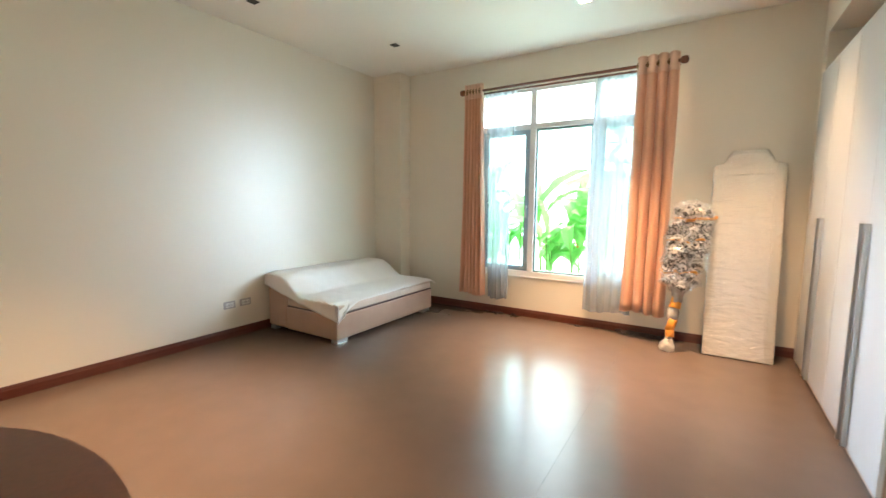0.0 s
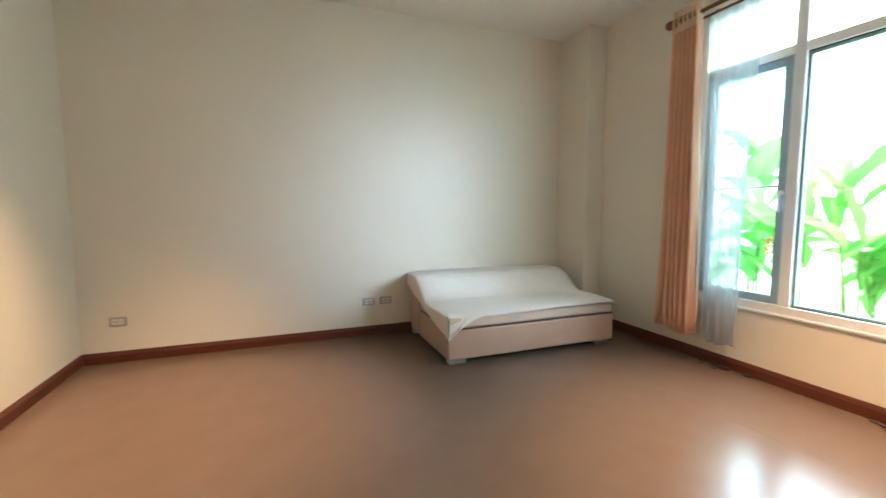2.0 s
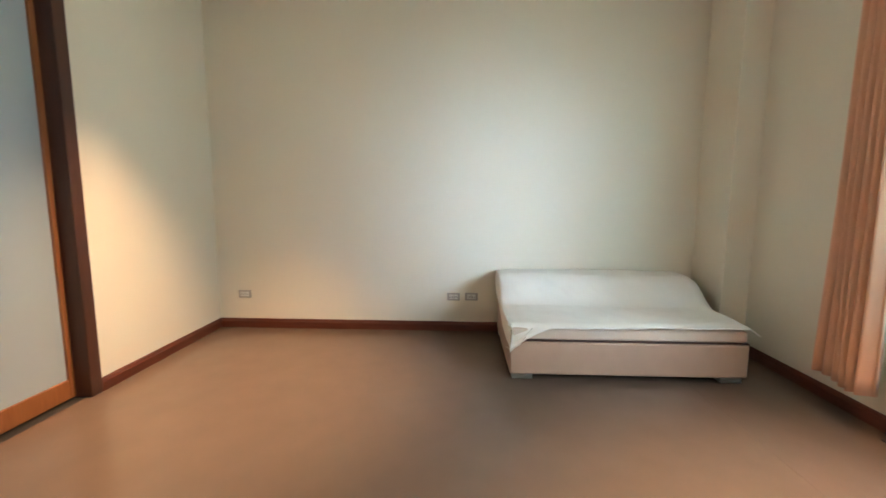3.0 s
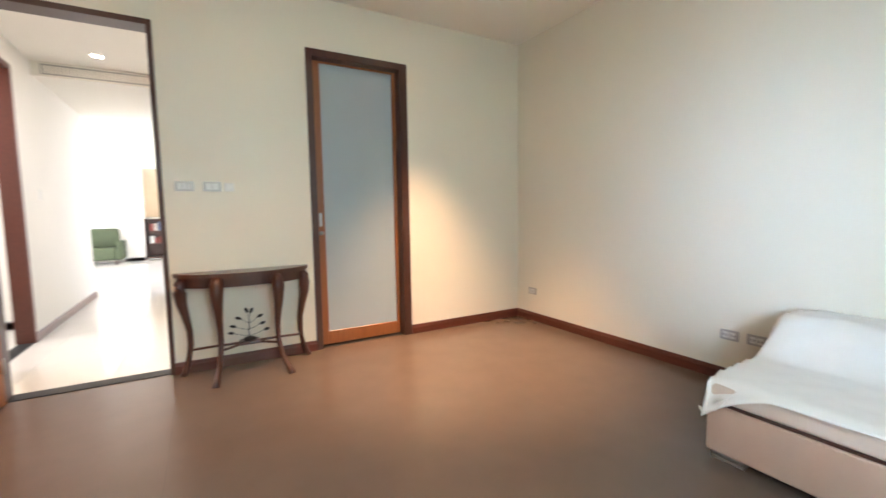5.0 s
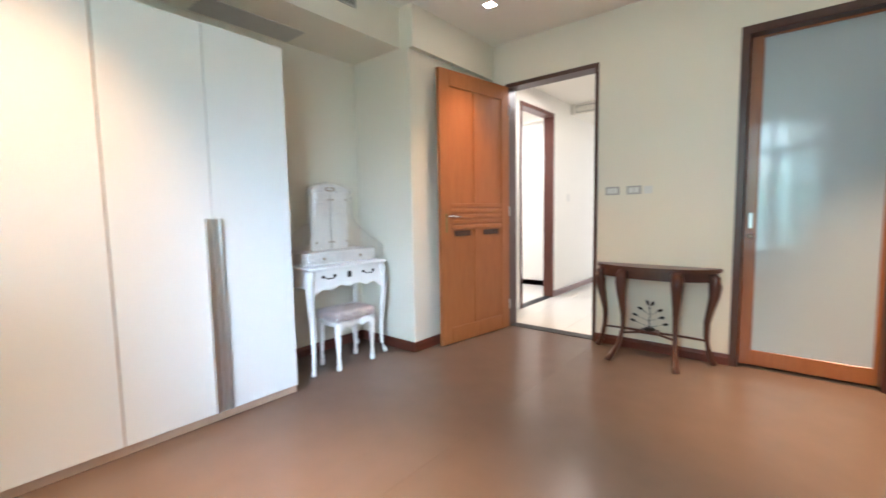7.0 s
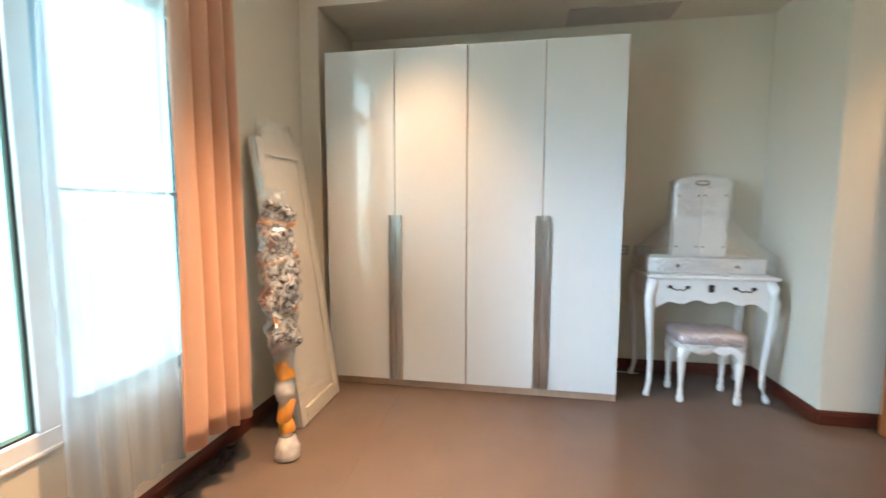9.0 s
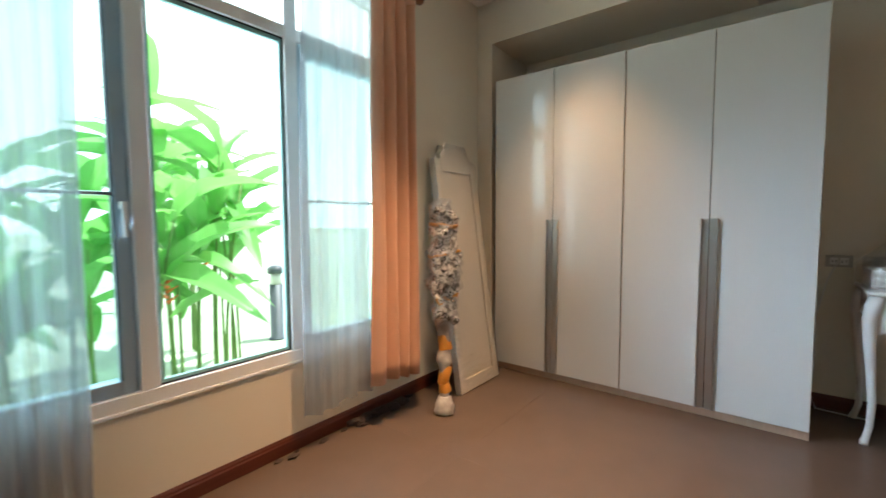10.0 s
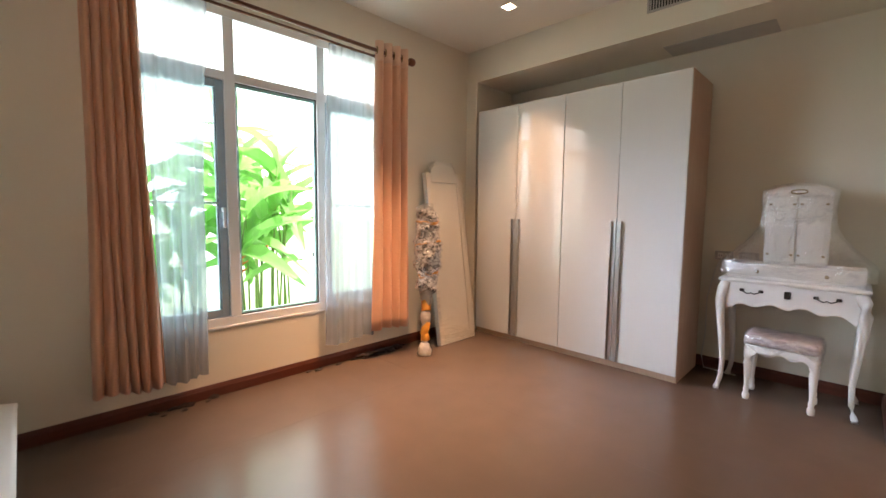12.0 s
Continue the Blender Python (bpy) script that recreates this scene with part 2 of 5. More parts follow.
def add_tube(bm, pts, radii, sides=10, squash=1.0, flat=None):
    """A tapered tube through pts; radii is one number or one for each point."""
    pts = [Vector(p) for p in pts]
    if not isinstance(radii, (list, tuple)):
        radii = [radii] * len(pts)
    rings = []
    ref = Vector((0, 0, 1))
    for i, p in enumerate(pts):
        d = (pts[min(i + 1, len(pts) - 1)] - pts[max(i - 1, 0)]).normalized()
        u = d.cross(ref)
        if u.length < 0.2:
            u = d.cross(Vector((0, 1, 0)))
        u.normalize()
        v = d.cross(u)
        rings.append([bm.verts.new(p + (u * math.cos(a) + v * math.sin(a) * squash) * radii[i])
                      for a in [2 * math.pi * k / sides for k in range(sides)]])
    for a, b in zip(rings, rings[1:]):
        for k in range(sides):
            bm.faces.new((a[k], a[(k + 1) % sides], b[(k + 1) % sides], b[k]))
    bm.faces.new(rings[0]), bm.faces.new(rings[-1])


def tube(pts, radii, sides=10, squash=1.0):
    bm = bmesh.new()
    add_tube(bm, pts, radii, sides, squash)
    return bm


def add_lathe(bm, x, y, profile, sides=20):
    """profile: (radius, z) from below upwards."""
    rings = [[bm.verts.new((x + r * math.cos(2 * math.pi * k / sides), y + r * math.sin(2 * math.pi * k / sides), z))
              for k in range(sides)] for r, z in profile]
    for a, b in zip(rings, rings[1:]):
        for k in range(sides):
            bm.faces.new((a[k], a[(k + 1) % sides], b[(k + 1) % sides], b[k]))
    bm.faces.new(rings[0]), bm.faces.new(rings[-1])


def lathe(x, y, profile, sides=20):
    bm = bmesh.new()
    add_lathe(bm, x, y, profile, sides)
    return bm


def grid(nu, nv, f):
    """A sheet of nu x nv cells; f(u, v) gives the place, u and v from 0 to 1."""
    bm = bmesh.new()
    vs = [[bm.verts.new(f(i / nu, j / nv)) for j in range(nv + 1)] for i in range(nu + 1)]
    for i in range(nu):
        for j in range(nv):
            bm.faces.new((vs[i][j], vs[i + 1][j], vs[i + 1][j + 1], vs[i][j + 1]))
    return bm


def thing(name, x, y, z, label, category, group="", kind=""):
    ob = new(name)
    ob.location = (x, y, z)
    return tagged(ob, label, category, group, kind)


def structure(name, bm, mat, label, category, smooth=False):
    return tagged(part(name, bm, mat, None, "", smooth), label, category, kind="structure")


# ---- the large structure ----
W_N, E_BACK, E_FRONT, BULK_Z = 4.59, 5.25, 4.627, 2.68
D0, D1, DH = 3.345, 4.325, 2.588      # entrance opening
F0, F1, FH = 1.36, 2.288, 2.588      # sliding door opening
WX0, WX1, WZ0, WZ1 = 1.515, 3.595, 0.485, 2.645
COL_Y = 4.385
ST = 0.15                             # south wall thickness

floor = structure("floor", boxes((-0.2, E_BACK + 0.2, -ST, W_N + 0.2, -0.12, -0.004)), BLACK, "brown satin vinyl bedroom floor with faint reflections", "floor")
FX, FY = [0.0, 3.32, E_BACK], [-0.02, 3.84, W_N]
for fx0, fx1 in zip(FX, FX[1:]):
    for fy0, fy1 in zip(FY, FY[1:]):
        part("vinyl_sheet", boxes((fx0 + 0.0004, fx1 - 0.0004, fy0 + 0.0004, fy1 - 0.0004, -0.0035, 0.0)), FLOOR, floor)
structure("ceiling", boxes((-0.2, E_BACK + 0.2, -ST, W_N + 0.2, CEIL, CEIL + 0.15)), CEILM, "plain off-white plaster bedroom ceiling", "ceiling")
structure("wall_west", boxes((-0.2, 0.0, -ST, W_N + 0.2, 0.0, CEIL)), WALL, "cream painted plaster wall behind the daybed", "wall")
structure("wall_north", boxes((0.0, WX0, W_N, W_N + 0.2, 0, CEIL), (WX1, E_BACK + 0.2, W_N, W_N + 0.2, 0, CEIL),
                              (WX0, WX1, W_N, W_N + 0.2, 0, WZ0), (WX0, WX1, W_N, W_N + 0.2, WZ1, CEIL)), WALL,
          "cream painted wall with a wide window opening", "wall")
structure("wall_south", boxes((0.0, F0, -ST, 0, 0, CEIL), (F1, D0, -ST, 0, 0, CEIL), (D1, E_BACK + 0.2, -ST, 0, 0, CEIL),
                              (F0, F1, -ST, 0, FH, CEIL), (D0, D1, -ST, 0, DH, CEIL)), WALL,
          "cream painted wall with two doorways", "wall")
structure("wall_east", boxes((E_BACK, E_BACK + 0.2, 0.0, W_N, 0, CEIL)), WALL, "cream painted back wall of the wardrobe alcove", "wall")
structure("pier_north_east", boxes((E_FRONT, E_BACK, 4.45, W_N, 0, BULK_Z)), WALL, "narrow cream plaster pier beside the wardrobe", "wall")
structure("pier_south_east", boxes((4.526, E_BACK, 0.0, 1.262, 0, 2.66)), WALL, "cream plaster pier behind the open door", "wall")
structure("bulkhead", boxes((E_FRONT, E_BACK, 1.262, W_N, BULK_Z, CEIL), (4.475, E_BACK, 0.0, 1.262, 2.66, CEIL)), WALL, "lowered cream plaster bulkhead over the alcove", "ceiling")
structure("corner_column", boxes((0.0, 0.45, COL_Y, W_N, 0, CEIL)), WALL, "shallow plaster column in the corner by the daybed", "wall")


def skirting(name, x0, y0, x1, y1, mat, h=0.088, d=0.016):
    """A moulded skirting board whose back runs from one point to the other; it stands out to the left of that way."""
    a, b = Vector((x0, y0, 0)), Vector((x1, y1, 0))
    n = (b - a).normalized()
    o = Vector((-n.y, n.x, 0))
    prof = [(0, 0), (d, 0), (d, h * 0.68), (d * 0.72, h * 0.78), (d * 0.72, h * 0.86), (d * 0.35, h), (0, h)]
    bm = bmesh.new()
    ends = [[bm.verts.new(p + o * u + Vector((0, 0, z))) for u, z in prof] for p in (a, b)]
    k = len(prof)
    for i in range(k):
        bm.faces.new((ends[0][i], ends[0][(i + 1) % k], ends[1][(i + 1) % k], ends[1][i]))
    bm.faces.new(ends[0]), bm.faces.new(ends[1][::-1])
    return structure(name, bm, mat, "dark red-brown moulded timber skirting board", "skirting")


skirting("baseboard_west", 0, COL_Y, 0, 0, SKIRTY)
skirting("baseboard_south_1", 0.016, 0, F0 - 0.0, 0, SKIRT)
skirting("baseboard_south_2", F1, 0, D0, 0, SKIRT)
skirting("baseboard_north", E_FRONT, W_N, 0.45, W_N, SKIRT)
skirting("baseboard_column", 0.45, COL_Y, 0.016, COL_Y, SKIRT)
skirting("baseboard_alcove", E_BACK, 1.262, E_BACK, 4.45, SKIRTY)
skirting("baseboard_pier_1", 4.526, 0.0, 4.526, 1.262, SKIRTY)
skirting("baseboard_pier_2", 4.526, 1.262, E_BACK - 0.016, 1.262, SKIRT)
skirting("baseboard_column_side", 0.45, W_N - 0.016, 0.45, COL_Y, SKIRTY)

# ---- doors ----
frame1 = tagged(part("door_frame_1", boxes((D0, D0 + 0.032, -ST - 0.012, 0.012, 0, DH), (D1 - 0.032, D1, -ST - 0.012, 0.012, 0, DH),
                                           (D0 + 0.032, D1 - 0.032, -ST - 0.012, 0.012, DH - 0.04, DH), bevel=0.003), FRAMEW),
                "dark brown timber frame of the entrance doorway", "door frame", kind="structure")
tagged(part("threshold", boxes((D0 + 0.032, D1 - 0.032, -ST, -0.02, -0.004, 0.006), bevel=0.002),
            material("dark_granite", (0.02, 0.02, 0.02), 0.6, var=0.3, scale=60)),
       "dark stone threshold strip in the entrance doorway", "threshold", kind="structure")


def panel_door():
    """The entrance leaf, built shut along +x from its hinge at the origin, seen face at +y."""
    L, H, T = 0.985, 2.535, 0.04
    d = thing("door_1", 4.288, 0.03, 0.008, "orange teak panelled door standing open against the pier", "door")
    d["kind"] = "structure"
    xs = [0.0, 0.12, 0.455, 0.54, 0.855, L]
    bm = bmesh.new()
    add_box(bm, 0, L, -T / 2, T / 2 - 0.013, 0, H)
    add_box(bm, 0, xs[1], T / 2 - 0.013, T / 2, 0, H, 0.003)
    add_box(bm, xs[4], L, T / 2 - 0.013, T / 2, 0, H, 0.003)
    add_box(bm, xs[1], xs[4], T / 2 - 0.013, T / 2, 0, 0.15, 0.003)
    add_box(bm, xs[1], xs[4], T / 2 - 0.013, T / 2, 2.39, H, 0.003)
    add_box(bm, xs[2], xs[3], T / 2 - 0.013, T / 2, 0.15, 1.08, 0.003)
    add_box(bm, xs[2], xs[3], T / 2 - 0.013, T / 2, 1.34, 2.39, 0.003)
    add_box(bm, xs[1], xs[4], T / 2 - 0.013, T / 2 - 0.006, 1.08, 1.34)
    part("leaf_core", bm, DOORW, d)
    for i in range(5):
        z = 1.085 + i * 0.052
        part("grooved_rail", boxes((xs[1], xs[4], T / 2 - 0.012, T / 2, z, z + 0.038), bevel=0.006, seg=2), DOORW, d)
    for a, b in ((xs[1], xs[2]), (xs[3], xs[4])):
        for z0, z1 in ((0.151, 0.992), (1.342, 2.388)):
            part("recessed_panel", boxes((a, b, T / 2 - 0.0135, T / 2 - 0.0105, z0, z1)), DOORW, d)
        # dark bar: its colour stands for the shade above the lower panel
        part("slot_shade", boxes((a + 0.05, b - 0.05, T / 2 - 0.012, T / 2 - 0.006, 1.02, 1.07), bevel=0.002), FRAMEW, d, "dark bar painted as the shade of a slot in the door")
    plate = part("lock_plate", boxes((L - 0.08, L - 0.05, T / 2, T / 2 + 0.005, 1.06, 1.235), bevel=0.002), BRASS, d, "narrow steel lock plate")
    bm = tube([(L - 0.065, T / 2 + 0.005, 1.21), (L - 0.065, T / 2 + 0.05, 1.21), (L - 0.08, T / 2 + 0.058, 1.21), (L - 0.20, T / 2 + 0.055, 1.205)],
              [0.011, 0.011, 0.011, 0.008], 10)
    part("lever_handle", bm, CHROME, plate, "curved chrome lever handle", True)
    for z in (0.25, 1.25, 2.3):
        part("hinge", tube([(0.0, T / 2 + 0.002, z - 0.05), (0.0, T / 2 + 0.002, z + 0.05)], 0.008, 8), STEEL, d, "small steel butt hinge", True)
    # the seen face looks into the room when the leaf is swung open
    d.rotation_euler = (0, 0, radians(82))
    return d


panel_door()

frame2 = tagged(part("door_frame_2", boxes((F0, F0 + 0.08, -ST, 0.014, 0, FH), (F1 - 0.055, F1, -ST, 0.014, 0, FH),
                                           (F0 + 0.08, F1 - 0.055, -ST, 0.014, FH - 0.06, FH), bevel=0.003), FRAMEW),
                "dark brown timber frame of the sliding door", "door frame", kind="structure")


def sliding_door():
    d = thing("door_2", F0, -0.11, 0, "closed teak sliding door with a tall frosted glass pane", "door")
    d["kind"] = "structure"
    a, b = 0.05, F1 - F0 - 0.05      # the leaf; its pane runs from ga to gb
    ga, gb = 0.112, 0.792
    part("stile", boxes((a, ga, -0.02, 0.02, 0.006, FH - 0.055), bevel=0.003), TEAK2, d)
    part("stile", boxes((gb, b, -0.02, 0.02, 0.006, FH - 0.055), bevel=0.003), TEAK2, d)
    part("bottom_rail", boxes((ga, gb, -0.02, 0.0185, 0.006, 0.125), bevel=0.003), TEAK2, d)
    part("top_rail", boxes((ga, gb, -0.02, 0.0185, FH - 0.075, FH - 0.055)), TEAK2, d)
    part("frosted_pane", boxes((ga - 0.005, gb + 0.005, -0.005, 0.003, 0.12, FH - 0.07)), FROST, d, "bluish frosted glass pane")
    part("finger_pull", boxes((b - 0.06, b - 0.035, 0.02, 0.026, 1.09, 1.21), bevel=0.004, seg=2), STEEL, d, "oval steel finger pull")
    part("lock_knob", lathe(0, 0, [(0.018, 0), (0.018, 0.008), (0.014, 0.014), (0.012, 0.03), (0.004, 0.034)], 14), STEEL, d, "round steel lock knob", True).matrix_local = pose(b - 0.048, 0.02, 1.03, -90, 0, 0)
    return d


sliding_door()


# ---- window ----
def window():
    w = thing("window_1", WX0, W_N + 0.025, WZ0, "white aluminium window with grey-blue side casements", "window")
    w["kind"] = "structure"
    W, H = WX1 - WX0, WZ1 - WZ0
    m1, m2, tz = 0.672, 1.358, 1.722
    fr = 0.05
    part("window_frame", boxes((0, fr, -0.03, 0.06, 0, H), (W - fr, W, -0.03, 0.06, 0, H), (fr, W - fr, -0.03, 0.06, 0, 0.06), (fr, W - fr, -0.03, 0.06, H - 0.055, H), bevel=0.003), PVC, w)
    for m in (m1, m2):
        part("mullion", boxes((m - 0.035, m + 0.035, -0.028, 0.058, 0.06, H - 0.055), bevel=0.003), PVC, w)
    bays = ((fr, m1 - 0.035), (m1 + 0.035, m2 - 0.035), (m2 + 0.035, W - fr))
    for i, (a, b) in enumerate(bays):
        part("transom", boxes((a, b, -0.026, 0.056, tz - 0.03, tz + 0.03), bevel=0.003), PVC, w)
        part("top_pane", boxes((a, b, 0.018, 0.024, tz + 0.03, H - 0.055)), PANE, w).visible_shadow = False
        if i == 1:
            part("middle_pane", boxes((a, b, 0.018, 0.024, 0.06, tz - 0.03)), PANE, w).visible_shadow = False
            bm = boxes((a, a + 0.006, -0.01, 0.018, 0.06, tz - 0.03), (b - 0.006, b, -0.01, 0.018, 0.06, tz - 0.03), (a + 0.006, b - 0.006, -0.01, 0.018, 0.06, 0.066), (a + 0.006, b - 0.006, -0.01, 0.018, tz - 0.036, tz - 0.03))
            # strips whose teal colour stands for green light on the inner reveal
            part("green_lit_reveal", boxes((a + 0.006, a + 0.020, -0.004, 0.016, 0.066, tz - 0.036), (b - 0.020, b - 0.006, -0.004, 0.016, 0.066, tz - 0.036), (a + 0.02, b - 0.02, -0.004, 0.016, 0.066, 0.08), (a + 0.02, b - 0.02, -0.004, 0.016, tz - 0.056, tz - 0.036)), GREENLIT, w, "aluminium inner reveal with green garden light in its colour")
            part("glazing_gasket", bm, BLACK, w, "thin black rubber glazing gasket")
            continue
        s = 0.055
        z0, z1 = 0.062, tz - 0.032
        sash = part("casement_sash", boxes((a + 0.002, a + s, -0.012, 0.05, z0, z1), (b - s, b - 0.002, -0.012, 0.05, z0, z1),
                                           (a + s, b - s, -0.012, 0.05, z0, z0 + s), (a + s, b - s, -0.012, 0.05, z1 - s, z1), bevel=0.003), ALU, w, "grey-blue aluminium casement sash")
        part("sash_pane", boxes((a + s, b - s, 0.02, 0.026, z0 + s, z1 - s)), TEALG, sash).visible_shadow = False
        part("gasket", boxes((b - s - 0.006, b - s, -0.008, 0.02, z0 + s, z1 - s), (a + s, a + s + 0.006, -0.008, 0.02, z0 + s, z1 - s)), BLACK, sash, "black rubber gasket")
        part("stay_bar", tube([(a + s, -0.002, 0.86), (b - s, -0.002, 0.86)], 0.008, 8), STEEL, sash, "thin grey horizontal stay bar", True)
        hx = b - 0.028 if i == 0 else a + 0.028
        part("casement_handle", boxes((hx - 0.012, hx + 0.012, -0.045, -0.012, 0.80, 0.83), (hx - 0.009, hx + 0.009, -0.05, -0.036, 0.69, 0.83), bevel=0.004, seg=2), PVC, sash, "small white casement handle")
    part("window_sill", boxes((-0.012, W + 0.012, -0.036, -0.026, -0.014, 0.002), bevel=0.003), PVC, w)
    part("outer_reveal", boxes((0, W, 0.06, 0.17, -0.0, 0.012)), PVC, w)
    return w


window()


def curtain_rod():
    y, z = 4.39, 2.625
    r = thing("curtain_rod", 2.50, y, z, "double brown wooden curtain rod with round finials", "curtain rod")
    for dy, rad, dz in ((0.0, 0.015, 0.0), (0.075, 0.010, -0.02)):
        part("rod", tube([(-1.085, dy, dz), (1.12, dy, dz)], rad, 14), ROD, r, "", True)
    for sx in (-1, 1):
        bm = lathe(0, 0, [(0.016, 0), (0.022, 0.004), (0.031, 0.012), (0.034, 0.03), (0.033, 0.052), (0.026, 0.062), (0.01, 0.066)], 18)
        f = part("finial", bm, ROD, r, "", True)
        f.matrix_local = pose(1.12 if sx > 0 else -1.085, 0, 0, 0, 90 * sx, 0)
        b = part("wall_bracket", boxes((1.06 * sx - 0.01, 1.06 * sx + 0.01, -0.02, W_N - y, -0.035, -0.016), (1.06 * sx - 0.015, 1.06 * sx + 0.015, W_N - y - 0.012, W_N - y - 0.001, -0.07, 0.03), bevel=0.002), BRASS, r, "small brass wall bracket")
    return r


curtain_rod()


def curtain(name, x0t, x1t, x0b, x1b, zt, zb, folds, amp, yc, mat, label, seed, fine=0.0):
    rnd = random.Random(seed)
    ph = [rnd.uniform(0, 6.28) for _ in range(6)]

    def f(u, v):
        # v runs from the hem up to the heading
        w = v ** (2.2 if fine else 0.8)
        x = (x0b + (x1b - x0b) * u) * (1 - w) + (x0t + (x1t - x0t) * u) * w
        wob = 0.25 * math.sin(2.1 * u * 6.28 + ph[0]) * (1 - v)
        a = amp * (0.75 + 0.35 * (1 - v)) * (1 + 0.25 * math.sin(5 * u + ph[1]))
        if fine:
            y = yc + a * math.sin(2 * math.pi * folds * u + wob + 0.5 * math.sin(2.2 * v + ph[2]))
        else:
            # broad rounded pleats with narrow grooves between them
            y = yc + a * (1 - 2 * abs(math.sin(math.pi * folds * u + 0.5 * wob + 0.2 * math.sin(2.2 * v + ph[2]))) ** 0.7)
        y += fine * math.sin(2 * math.pi * folds * 2.7 * u + 3 * v + ph[3]) * (1 - 0.6 * v)
        x += 0.008 * math.sin(7 * v + ph[4] + 9 * u) * (1 - v)
        z = zb + (zt - zb) * v + 0.012 * math.sin(6 * u + ph[5]) * (1 - v)
        return (x, y, z)
    bm = grid(folds * 24 if fine else folds * 14, 26, f)
    for v in bm.verts:
        v.co -= Vector(((x0t + x1t) / 2, yc, zb))
    c = thing(name, (x0t + x1t) / 2, yc, zb, label, "curtain", "curtains at the window")
    cl = part("cloth", bm, mat, c, "", True)
    so = cl.modifiers.new("thickness", "SOLIDIFY")
    so.thickness = 0.0025
    return c, f


HEADING = material("cream_heading_cloth", (0.75, 0.50, 0.36), 0.7, var=0.04, scale=8, grain=0.05, grain_scale=500)


def drape(name, *a):
    c, f = curtain(name, *a)
    folds = a[6]
    for k in range(folds * 2):
        u = (k + 0.5) / (folds * 2)
        x, y, z = f((k + 0.0) / (folds * 2) + 0.02, 0.975)
        ring = part("eyelet", tube([(0.028 * math.cos(t), 0, 0.028 * math.sin(t)) for t in [i * 2 * math.pi / 14 for i in range(15)]], 0.005, 6), BRASS, c, "brass eyelet ring", True)
        ring.matrix_local = pose(x - c.location.x, 0, 2.625 - c.location.z, 0, 0, 70)
    def heading(u, v):
        x, y, z = f(u, 0.935 + 0.067 * v)
        return (x - c.location.x, y - 0.005 - c.location.y, z - c.location.z)
    band = part("heading_band", grid(folds * 14, 3, heading), HEADING, c, "paler cream heading band along the top", True)
    so = band.modifiers.new("thickness", "SOLIDIFY")
    so.thickness = 0.002


drape("curtain", 1.405, 1.645, 1.365, 1.70, 2.70, 0.24, 6, 0.034, 4.39, ORANGE, "peach-orange eyelet curtain bunched open at the window", 3)
drape("curtain", 3.27, 3.62, 3.225, 3.61, 2.70, 0.27, 4, 0.042, 4.39, ORANGE, "peach-orange eyelet curtain drawn aside beside the wrapped board", 5)
curtain("sheer_curtain", 1.63, 2.03, 1.71, 1.96, 2.62, 0.20, 4, 0.022, 4.48, SHEER, "white translucent sheer curtain hanging bunched", 7, 0.004)
curtain("sheer_curtain", 2.89, 3.34, 2.83, 3.30, 2.62, 0.205, 4, 0.02, 4.48, SHEER, "white translucent sheer curtain hanging bunched beside the orange curtain", 9, 0.004)


